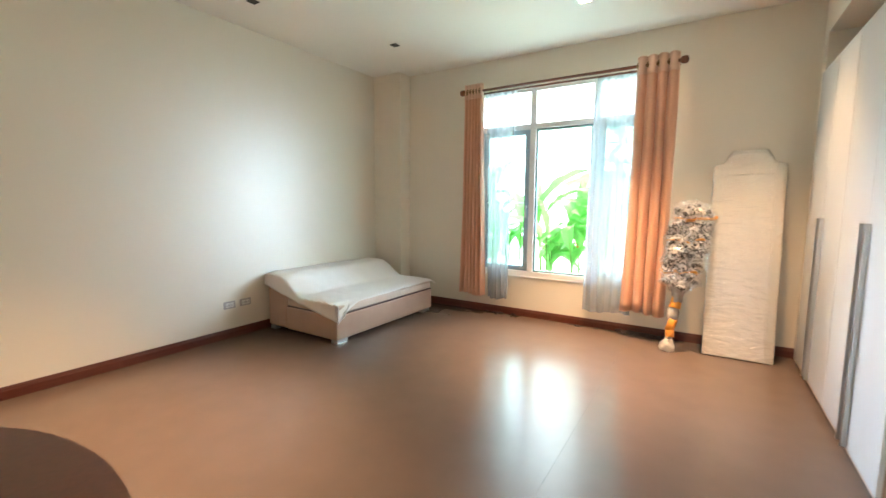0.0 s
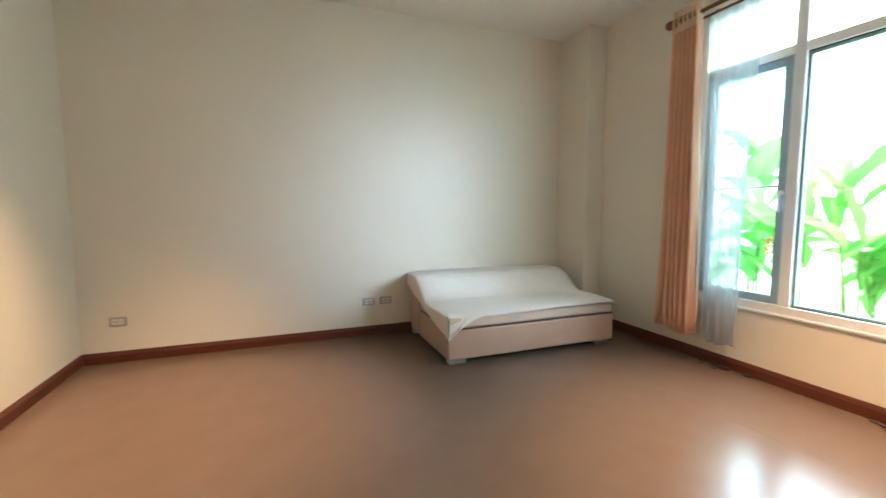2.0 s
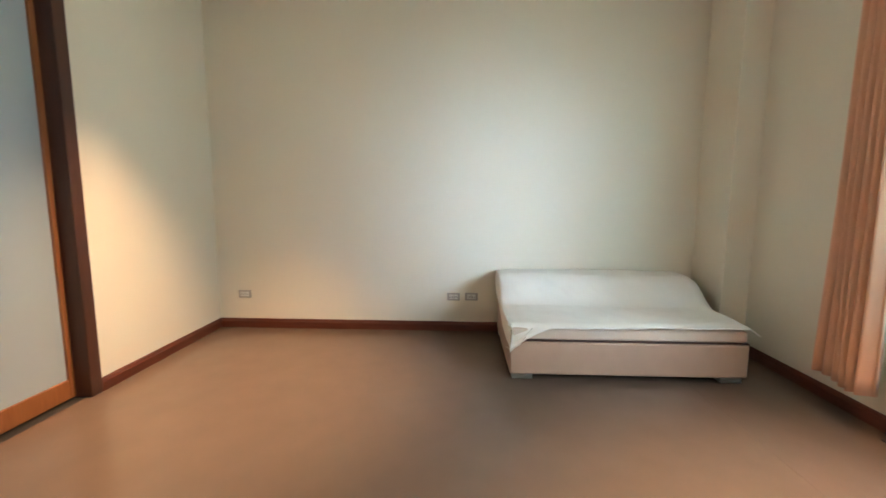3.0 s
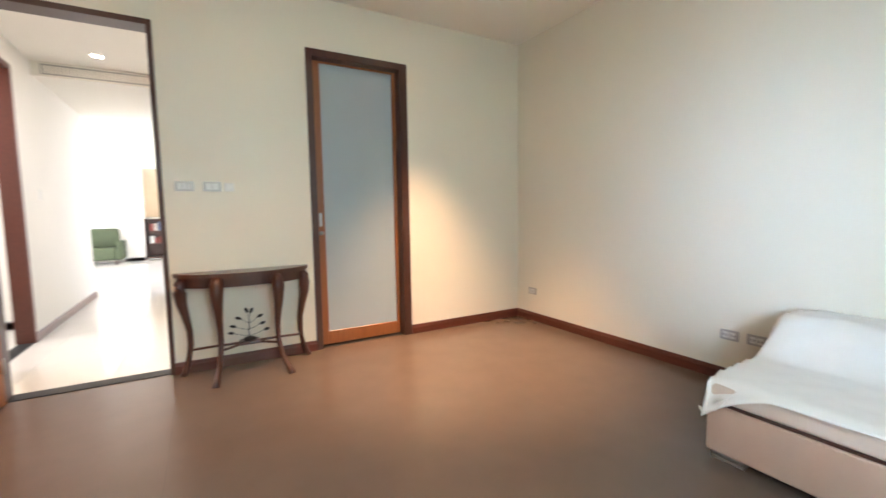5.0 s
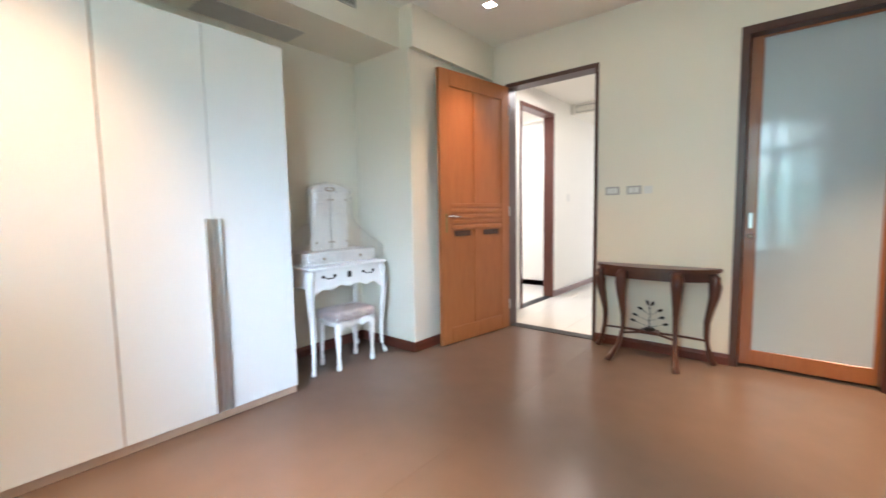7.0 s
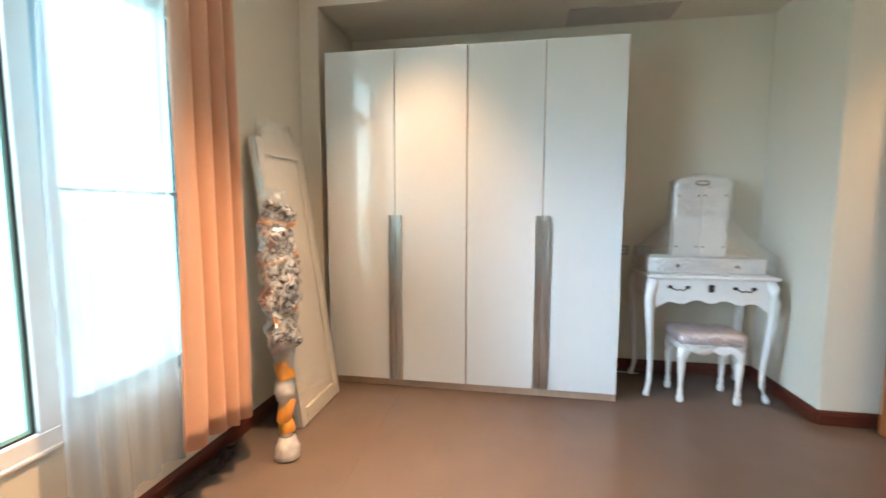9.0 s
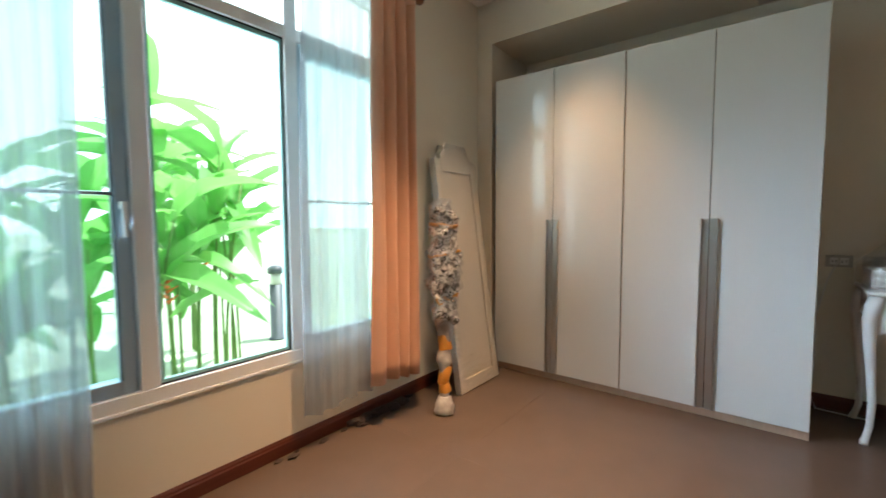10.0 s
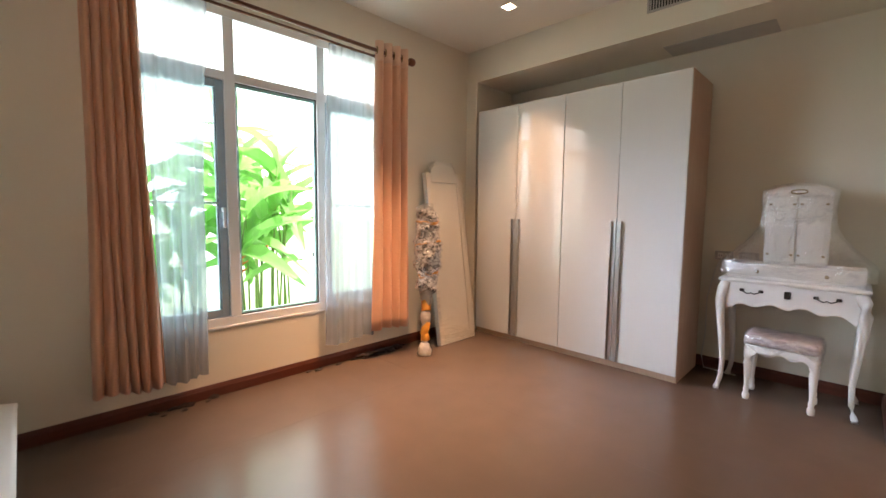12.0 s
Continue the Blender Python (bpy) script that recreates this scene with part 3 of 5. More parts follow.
# ---- daybed ----
def daybed():
    d = thing("daybed", 0.03, 2.64, 0, "low beige leatherette daybed under a loose white cotton cover", "daybed")
    L, D = 1.59, 1.02
    part("base", boxes((0.30, D, 0, L, 0.038, 0.272), bevel=0.014, seg=3), LEATHER, d, "beige leatherette base")
    part("backrest", boxes((0.0, 0.30, 0, L, 0.038, 0.48), bevel=0.03, seg=4), LEATHER, d, "beige leatherette raised back")
    part("back_cushion", boxes((0.0, 0.20, 0.01, L - 0.01, 0.45, 0.565), bevel=0.045, seg=4), CUSH, d, "pale rounded back cushion", True)
    part("plinth", boxes((0.03, D - 0.03, 0.03, L - 0.03, 0.028, 0.040)), BLACK, d, "black recessed underside")
    part("mattress", boxes((0.305, D - 0.008, 0.008, L - 0.008, 0.28, 0.362), bevel=0.022, seg=4), CUSH, d, "pale fabric seat mattress")
    part("piping", boxes((0.305, D - 0.002, 0.003, L - 0.003, 0.272, 0.281), bevel=0.003), FRAMEW, d, "dark seam line under the mattress")
    for x, y in ((D - 0.10, 0.02), (D - 0.10, L - 0.165), (0.02, 0.01), (0.02, L - 0.14)):
        foot = part("foot", boxes((x, x + 0.08, y, y + 0.14, 0, 0.014), (x, x + 0.08, y, y + 0.14, 0.019, 0.034), (x + 0.01, x + 0.07, y + 0.01, y + 0.13, 0.0, 0.039), bevel=0.0015), STEEL, d, "stepped chrome block foot")

    def top(x):
        t = min(1, max(0, (x - 0.20) / 0.36))
        s = t * t * (3 - 2 * t)
        return 0.588 * (1 - s) + 0.398 * s - 0.012 * max(0, x - 0.5)

    def cover(u, v):
        # u across from the back to the front edge, v from the south hem to the north end
        x = -0.015 + u * (D + 0.03)
        hang = max(0.07, top(x) - (0.47 - 0.245 * x))
        total = hang + L + 0.05
        s = v * total
        wr = noise.noise((x * 6, s * 6, 0.3)) * 0.006 + noise.noise((x * 17, s * 17, 1.3)) * 0.0025
        corner = math.exp(-((s - hang) / 0.05) ** 2) * 0.012
        if s < hang:
            y = -0.012 - 0.008 * math.sin(3.1 * x + 0.5) * (1 - s / hang) - 0.004 * (1 - s / hang)
            z = top(x) - (hang - s)
            # the front corner droops inwards
            if x > D - 0.12:
                y += (x - D + 0.12) * 0.15
            return (x + wr, y + wr, z)
        y = s - hang - 0.014
        z = top(x) + 0.006 * math.sin(2.6 * y + 4 * x) - corner + wr + 0.01 * math.sin(5 * y) * math.exp(-((x - 0.35) / 0.2) ** 2)
        if u > 0.93:
            drop = max(0, 1 - y / 0.28) ** 1.4 * 0.155 + 0.012
            z -= drop * (u - 0.93) / 0.07
            x += 0.012
        if y > L - 0.02:
            z -= (y - L + 0.02) * 0.7
        return (x, y, z)
    bm = grid(60, 90, cover)
    c = part("cover", bm, SHEET, d, "loose creased white cotton cover", True)
    so = c.modifiers.new("thickness", "SOLIDIFY")
    so.thickness, so.offset = 0.004, 1
    part("cover_tie", tube([(D + 0.03, 0.05, 0.29), (D + 0.04, 0.10, 0.33), (D + 0.035, 0.13, 0.36), (D + 0.03, 0.14, 0.375)], 0.008, 6, 0.3), SHEET, d, "short white cloth tie", True)
    part("cover_tie", tube([(D + 0.0, -0.03, 0.235), (D + 0.03, 0.0, 0.225), (D + 0.035, 0.06, 0.26), (D + 0.035, 0.1, 0.32)], 0.007, 6, 0.3), SHEET, d, "short white cloth tie", True)
    return d


daybed()


# ---- wardrobe ----
def wardrobe():
    y0, y1, x0, x1, H = 2.39, 4.40, 4.604, 5.17, 2.362
    w = thing("wardrobe", x0, y0, 0, "gloss white four-door wardrobe with pale oak carcass", "wardrobe")
    W, D = y1 - y0, x1 - x0
    part("side_panel", boxes((0.022, D, 0, 0.02, 0, H), bevel=0.001), OAK, w, "pale oak side panel")
    part("side_panel", boxes((0.022, D, W - 0.02, W, 0, H), bevel=0.001), OAK, w, "pale oak side panel")
    part("centre_panel", boxes((0.022, D, W / 2 - 0.015, W / 2 + 0.015, 0, H)), OAK, w)
    part("top_panel", boxes((0.022, D, 0.02, W / 2 - 0.015, H - 0.02, H), (0.022, D, W / 2 + 0.015, W - 0.02, H - 0.02, H)), OAK, w)
    part("back_panel", boxes((D - 0.012, D - 0.002, 0.02, W / 2 - 0.015, 0.05, H - 0.02), (D - 0.012, D - 0.002, W / 2 + 0.015, W - 0.02, 0.05, H - 0.02)), OAK, w)
    part("plinth", boxes((0.024, 0.042, 0.02, W / 2 - 0.015, 0, 0.052), (0.024, 0.042, W / 2 + 0.015, W - 0.02, 0, 0.052)), OAK, w, "pale oak plinth strip")
    dw = W / 4
    for i in range(4):
        a, b = i * dw + 0.0022, (i + 1) * dw - 0.0022
        if i == 1:
            b -= 0.002
        if i == 2:
            a += 0.002
        door = part("door", boxes((0, 0.019, a, b, 0.056, H - 0.003), bevel=0.0015), GLOSSW, w, "gloss white laminate door")
        if i % 2 == 0:
            h0, h1 = b - 0.044, b - 0.001
        else:
            h0, h1 = a + 0.001, a + 0.044
        bm = boxes((-0.004, 0.0, h0, h1, 0.062, 1.24))
        lip = h0 if i % 2 == 0 else h1 - 0.010
        add_box(bm, -0.026, -0.0035, lip, lip + 0.010, 0.062, 1.24, 0.0015)
        part("handle", bm, STEEL, door, "long brushed steel profile handle")
    return w


wardrobe()


# ---- console table with iron sprig ----
def console_table():
    cx = 2.835
    c = thing("console_table", cx, 0.016, 0, "dark mahogany half-moon console table with cabriole legs", "console table")
    c.scale = (1.02, 1.0, 1.018)
    a, b = 0.48, 0.262

    def halfmoon(a, b, z0, z1, bev=0.0):
        bm = bmesh.new()
        pts = [(a * math.cos(t), b * math.sin(t)) for t in [math.pi * i / 36 for i in range(37)]]
        lo = [bm.verts.new((x, y, z0)) for x, y in pts]
        hi = [bm.verts.new((x, y, z1)) for x, y in pts]
        bm.faces.new(lo), bm.faces.new(hi)
        n = len(pts)
        for i in range(n):
            bm.faces.new((lo[i], lo[(i + 1) % n], hi[(i + 1) % n], hi[i]))
        if bev:
            es = [e for e in bm.edges if (e.verts[0] in hi) == (e.verts[1] in hi)]
            bmesh.ops.bevel(bm, geom=es, offset=bev, segments=3, affect="EDGES")
        return bm
    part("tabletop", halfmoon(a, b, 0.732, 0.760, 0.008), DARKW, c, "half-moon mahogany top with rounded rim")
    part("edge_moulding", halfmoon(a - 0.02, b - 0.018, 0.720, 0.733, 0.004), DARKW, c)
    part("apron", halfmoon(a - 0.04, b - 0.035, 0.655, 0.7215), DARKW, c, "curved dark apron")

    def leg(px, py, ox, oy, foot):
        """A cabriole leg from the apron down; (ox, oy) points outwards."""
        k = 1 / foot
        prof = [(0.0, 0.715), (0.030 * k, 0.67), (0.040 * k, 0.62), (0.034 * k, 0.54), (0.012 * k, 0.44), (-0.008 * k, 0.33), (-0.008 * k, 0.22), (0.012, 0.10), (0.036, 0.03), (0.05, 0.0)]
        rad = [0.042, 0.048, 0.045, 0.037, 0.028, 0.022, 0.020, 0.019, 0.021, 0.025]
        pts = [(px + ox * o * foot, py + oy * o * foot, z) for o, z in prof]
        bm = tube(pts, rad, 8)
        lg = part("leg", bm, DARKW, c, "", True)
        for k in range(4):
            z = 0.665 - k * 0.022
            o = (0.042 + 0.012) / foot
            part("carved_ring", boxes((px + ox * o * foot - 0.016, px + ox * o * foot + 0.016, py + oy * o * foot - 0.016, py + oy * o * foot + 0.016, z - 0.005, z + 0.005), bevel=0.003), DOORW, lg, "reddish carved rib")
    s = 0.7071
    leg(-0.20, 0.205, -0.22, 0.97, 4.8)
    leg(0.20, 0.205, 0.22, 0.97, 4.8)
    leg(-0.40, 0.055, -1, 0, 1.0)
    leg(0.40, 0.055, 1, 0, 1.0)
    part("hub_plate", boxes((-0.07, 0.07, 0.10, 0.20, 0.20, 0.228), bevel=0.008, seg=2), DARKW, c)
    for px, py in ((-0.20, 0.20), (0.20, 0.20), (-0.40, 0.055), (0.40, 0.055)):
        part("stretcher", tube([(px, py, 0.185), (px * 0.55, 0.15 + (py - 0.15) * 0.6, 0.20), (0, 0.15, 0.212)], [0.011, 0.012, 0.013], 8, 0.8), DARKW, c, "", True)
    return c


console_table()


def leaf_sprig():
    s = thing("metal_sprig", 2.835, 0.166, 0.228, "small black iron leaf sprig standing on the table stretcher", "ornament")
    part("foot_plate", lathe(0, 0, [(0.055, 0), (0.06, 0.014), (0.05, 0.026), (0.008, 0.03)], 14), IRON, s, "", True)
    part("stem", tube([(0, 0, 0.01), (0.006, 0, 0.09), (-0.004, 0, 0.17), (0.004, 0, 0.25)], [0.006, 0.005, 0.004, 0.003], 6), IRON, s, "", True)
    for z, ang, ln in ((0.06, 10, 0.15), (0.06, 170, 0.14), (0.12, 14, 0.13), (0.125, 166, 0.10), (0.19, 25, 0.08), (0.185, 150, 0.09), (0.24, 75, 0.04), (0.24, 110, 0.03)):
        ca, sa = math.cos(radians(ang)), math.sin(radians(ang)) * 0.5
        part("twig", tube([(0, 0, z - 0.02), (ln * ca * 0.6, 0.01, z + ln * abs(sa) * 0.4 + 0.0), (ln * ca, 0.012, z + ln * abs(sa) + 0.015)], 0.0022, 5), IRON, s)
        bm = grid(8, 4, lambda u, v: (u * 0.062, (v - 0.5) * 0.030 * math.sin(math.pi * (0.03 + 0.95 * u)) ** 0.8, 0.006 * math.sin(3 * u)))
        lf = part("iron_leaf", bm, IRON, s, "", True)
        lf.matrix_local = pose(ln * ca * 0.9, 0.012, z + ln * abs(sa) * 0.9 + 0.013, 75, -math.degrees(math.atan2(abs(sa) + 0.12, ca)), 0)
        so = lf.modifiers.new("thickness", "SOLIDIFY")
        so.thickness = 0.002
    s.scale = (0.8, 0.8, 0.8)
    return s


leaf_sprig()


# ---- dressing table and stool ----
def cabriole(bm, x, y, ox, oy, h, r):
    prof = [(0.0, 1.0), (0.028, 0.93), (0.040, 0.84), (0.030, 0.66), (0.010, 0.45), (-0.004, 0.28), (0.002, 0.12), (0.020, 0.045), (0.030, 0.015), (0.031, 0.0)]
    rad = [1.25, 1.3, 1.2, 0.95, 0.75, 0.65, 0.6, 0.6, 0.72, 0.72]
    add_tube(bm, [(x + ox * o, y + oy * o, z * h) for o, z in prof], [q * r for q in rad], 10)


def scallop(width, z_low, z_high, depth, x0, lobes):
    """A board standing across y with a waved lower edge, thickness depth from x0."""
    bm = bmesh.new()
    n = 48
    rows = []
    for i in range(n + 1):
        u = i / n
        e = abs(2 * u - 1)
        wave = 0.5 - 0.5 * math.cos(2 * math.pi * lobes * u)
        z = z_low + (0.045 * e ** 3) * -1 + 0.028 * wave
        rows.append([bm.verts.new((x, (u - 0.5) * width, zz)) for x, zz in ((x0, z), (x0, z_high), (x0 + depth, z_high), (x0 + depth, z))])
    for a, b in zip(rows, rows[1:]):
        for k in range(4):
            bm.faces.new((a[k], a[(k + 1) % 4], b[(k + 1) % 4], b[k]))
    bm.faces.new(rows[0]), bm.faces.new(rows[-1])
    return bm


def bail(bm, y, z, w):
    add_tube(bm, [(-0.006, y - w, z), (-0.02, y - w * 0.8, z - 0.008), (-0.022, y - w * 0.35, z - 0.02), (-0.02, y, z - 0.012), (-0.022, y + w * 0.35, z - 0.02), (-0.02, y + w * 0.8, z - 0.008), (-0.006, y + w, z)], 0.0038, 7)
    for k in (-1, 1):
        add_box(bm, -0.006, 0.0, y + k * w - 0.014, y + k * w + 0.014, z - 0.010, z + 0.010, 0.004)


def dressing_table():
    d = thing("dressing_table", 4.767, 1.782, 0, "white lacquered dressing table with cabriole legs under plastic film", "dressing table")
    part("tabletop", boxes((-0.025, 0.425, -0.40, 0.40, 0.822, 0.845), bevel=0.009, seg=3), WHITEP, d)
    part("body", boxes((0.012, 0.40, -0.365, 0.365, 0.70, 0.823)), WHITEP, d)
    part("apron", scallop(0.70, 0.655, 0.822, 0.012, 0.0, 4), WHITEP, d, "waved white front apron")
    part("side_apron", boxes((0.03, 0.39, -0.376, -0.364, 0.68, 0.82)), WHITEP, d)
    part("side_apron", boxes((0.03, 0.39, 0.364, 0.376, 0.68, 0.82)), WHITEP, d)
    for x, ox in ((0.022, -0.7), (0.385, 0.4)):
        for s in (-1, 1):
            bm = bmesh.new()
            cabriole(bm, x, s * 0.352, ox, s * 0.75, 0.815, 0.027)
            part("leg", bm, WHITEP, d, "", True)
    for y in (-0.20, 0.20):
        bm = bmesh.new()
        bail(bm, y, 0.765, 0.055)
        part("drawer_pull", bm, IRON, d, "dark ornate bail pull", True)
    part("escutcheon", boxes((-0.008, 0.0, -0.018, 0.018, 0.735, 0.785), bevel=0.006, seg=2), IRON, d, "dark keyhole escutcheon")
    box = part("drawer_box", boxes((0.10, 0.40, -0.37, 0.37, 0.845, 0.95), bevel=0.004, seg=2), WHITEP, d, "low white box with two small drawers")
    for s in (-1, 1):
        dr = part("small_drawer", boxes((0.090, 0.10, s * 0.185 - 0.172, s * 0.185 + 0.172, 0.858, 0.938), bevel=0.003, seg=2), WHITEP, box)
        part("knob", lathe(0, 0, [(0.006, 0), (0.006, 0.01), (0.012, 0.016), (0.012, 0.022), (0.004, 0.027)], 12), BRASS, box, "small brass knob", True).matrix_local = pose(0.09, s * 0.185, 0.898, 0, -90, 0)
    # folded three-wing mirror with an arched crest
    m = part("mirror_back", boxes((0.245, 0.27, -0.178, 0.178, 0.95, 1.44), bevel=0.003), WHITEP, d, "white back of the folded mirror")
    bm = bmesh.new()
    ring = [(0.183 * math.cos(math.pi * i / 20), 1.44 + 0.07 * math.sin(math.pi * i / 20) ** 0.8) for i in range(21)]
    fr = [bm.verts.new((0.225, y, z)) for y, z in ring]
    bk = [bm.verts.new((0.272, y, z)) for y, z in ring]
    bm.faces.new(fr), bm.faces.new(bk)
    for i in range(21):
        bm.faces.new((fr[i], fr[(i + 1) % 21], bk[(i + 1) % 21], bk[i]))
    part("crest", bm, WHITEP, d, "arched white crest over the mirror wings")
    part("crest_ornament", tube([(0.222, 0.045 * math.cos(t), 1.468 + 0.014 * math.sin(t)) for t in [i * 2 * math.pi / 20 for i in range(21)]], 0.006, 6), BRASS, d, "small dark oval ornament on the crest", True)
    for s in (-1, 1):
        wing = part("mirror_wing", boxes((0.225, 0.243, min(s * 0.004, s * 0.174), max(s * 0.004, s * 0.174), 0.965, 1.435), bevel=0.004, seg=2), WHITEP, d, "white closed mirror wing")
        part("wing_panel", boxes((0.221, 0.225, min(s * 0.028, s * 0.142), max(s * 0.028, s * 0.142), 1.0, 1.39), bevel=0.0015), WHITEP, wing)
        for z in (1.02, 1.38):
            for yy in (s * 0.02, s * 0.153):
                part("mirror_hinge", boxes((0.216, 0.221, yy - 0.009, yy + 0.009, z - 0.007, z + 0.007), bevel=0.001), BRASS, wing, "tiny brass hinge")
    # clear film: a tent from the mirror down to the box and the tabletop
    def film(u, v):
        a = 2 * math.pi * u
        # square-ish outline that widens downwards
        cx, sy = math.cos(a), math.sin(a)
        k = 1 / max(abs(cx), abs(sy))
        k = 0.75 * k + 0.25
        t = v
        hy = 0.205 + (0.42 - 0.205) * min(1, max(0, (t - 0.45) / 0.4)) ** 1.3
        hx0 = 0.06 + (0.24 - 0.06) * min(1, max(0, (t - 0.45) / 0.4)) ** 1.3
        z = 1.535 - t * 0.66 if t > 0.02 else 1.53
        r = 0.15 + 0.85 * min(1, t / 0.09) ** 0.5
        w = 0.012 * noise.noise((a * 3, t * 9, 2.0)) + 0.02 * noise.noise((cx * 2, sy * 2, t * 4)) * t
        return (0.225 + 0.0 + cx * k * hx0 * r + w, sy * k * hy * r + w, z + 0.6 * w)
    part("plastic_film", grid(56, 34, film), WRAP, d, "crinkled clear plastic film", True)
    return d


dressing_table()


def stool():
    s = thing("dressing_stool", 4.82, 1.788, 0, "white stool with a plastic-wrapped pale padded seat", "stool")
    part("seat_frame", boxes((-0.135, 0.135, -0.195, 0.195, 0.355, 0.395), bevel=0.006, seg=2), WHITEP, s)
    for x in (-0.14, 0.128):
        ap = scallop(0.36, 0.335, 0.38, 0.012, x, 3)
        part("apron", ap, WHITEP, s)
    PADM = material("silvery_seat_fabric", (0.55, 0.47, 0.47), 0.55, var=0.3, scale=26, grain=0.3, grain_scale=120)
    bm = boxes((-0.145, 0.145, -0.205, 0.205, 0.393, 0.47), bevel=0.035, seg=5)
    for v in bm.verts:
        if v.co.z > 0.44:
            v.co.z += 0.02 * (1 - (v.co.x / 0.15) ** 2) * (1 - (v.co.y / 0.21) ** 2)
    part("seat_pad", bm, PADM, s, "pale silvery padded seat", True)
    prof = [(0.016, 0), (0.021, 0.012), (0.021, 0.04), (0.014, 0.052), (0.018, 0.07), (0.013, 0.10), (0.017, 0.16), (0.023, 0.24), (0.025, 0.27), (0.017, 0.285), (0.026, 0.30), (0.026, 0.37)]
    for x in (-0.115, 0.115):
        for y in (-0.175, 0.175):
            part("leg", lathe(x, y, prof, 14), WHITEP, s, "", True)

    def film(u, v):
        a = 2 * math.pi * u
        cx, sy = math.cos(a), math.sin(a)
        k = 1 / max(abs(cx), abs(sy)) * 0.8 + 0.2
        r = min(1, v / 0.55)
        zz = 0.492 - 0.02 * r * r - max(0, v - 0.55) / 0.45 * (0.10 + 0.04 * math.sin(5 * a))
        w = 0.014 * noise.noise((a * 4, v * 8, 5))
        g = 1 + 0.04 * max(0, v - 0.5)
        return (cx * k * 0.152 * r * g + w, sy * k * 0.212 * r * g + w, zz + w * 0.8)
    part("plastic_film", grid(64, 26, film), WRAP, s, "crinkled clear plastic film", True)
    return s


stool()


# ---- wrapped board and ornament ----
def wrapped_board():
    b = thing("wrapped_board", 4.198, 4.288, 0.003, "white framed board wrapped in clear film leaning on the wall", "wrapped board")
    W, H = 0.51, 1.70
    part("board", boxes((-W / 2, W / 2, 0, 0.035, 0, H), bevel=0.004), CREAM, b)
    part("stile", boxes((-W / 2, -W / 2 + 0.07, -0.018, 0.0, 0, H), bevel=0.004, seg=2), CREAM, b)
    part("stile", boxes((W / 2 - 0.07, W / 2, -0.018, 0.0, 0, H), bevel=0.004, seg=2), CREAM, b)
    part("rail", boxes((-W / 2 + 0.07, W / 2 - 0.07, -0.018, 0.0, 0, 0.09), bevel=0.004, seg=2), CREAM, b)
    part("rail", boxes((-W / 2 + 0.07, W / 2 - 0.07, -0.018, 0.0, H - 0.09, H), bevel=0.004, seg=2), CREAM, b)
    bm = bmesh.new()
    ring = [(0.17 * math.cos(math.pi * i / 16), H + 0.10 * math.sin(math.pi * i / 16) ** 0.7) for i in range(17)]
    fr = [bm.verts.new((x, -0.004, z)) for x, z in ring]
    bk = [bm.verts.new((x, 0.03, z)) for x, z in ring]
    bm.faces.new(fr), bm.faces.new(bk)
    for i in range(17):
        bm.faces.new((fr[i], fr[(i + 1) % 17], bk[(i + 1) % 17], bk[i]))
    part("crest", bm, CREAM, b, "low arched white crest")

    def film(u, v):
        a = 2 * math.pi * u
        cx, sy = math.cos(a), math.sin(a)
        k = 1 / max(abs(cx), abs(sy)) * 0.92 + 0.08
        z = 0.01 + v * (H + 0.115)
        nar = 1 if z < H else 1 - 0.34 * min(1, (z - H) / 0.02) - 0.2 * ((z - H) / 0.13) ** 2
        crease = 1 - abs(noise.noise((cx * 3 + z * 2, z * 8, 7)))
        w = (0.004 + 0.010 * v ** 3) * noise.noise((a * 2, z * 9, 1)) + 0.004 * crease ** 18 + 0.002 * noise.noise((a * 5, z * 30, 3))
        return (cx * k * (W / 2 + 0.008) * nar + w, 0.009 + sy * k * 0.034 + w, z)
    part("plastic_film", grid(40, 230, film), WRAPB, b, "wrinkled clear plastic wrap", True)
    b.rotation_euler = (radians(-8.0), 0, 0)
    return b


wrapped_board()


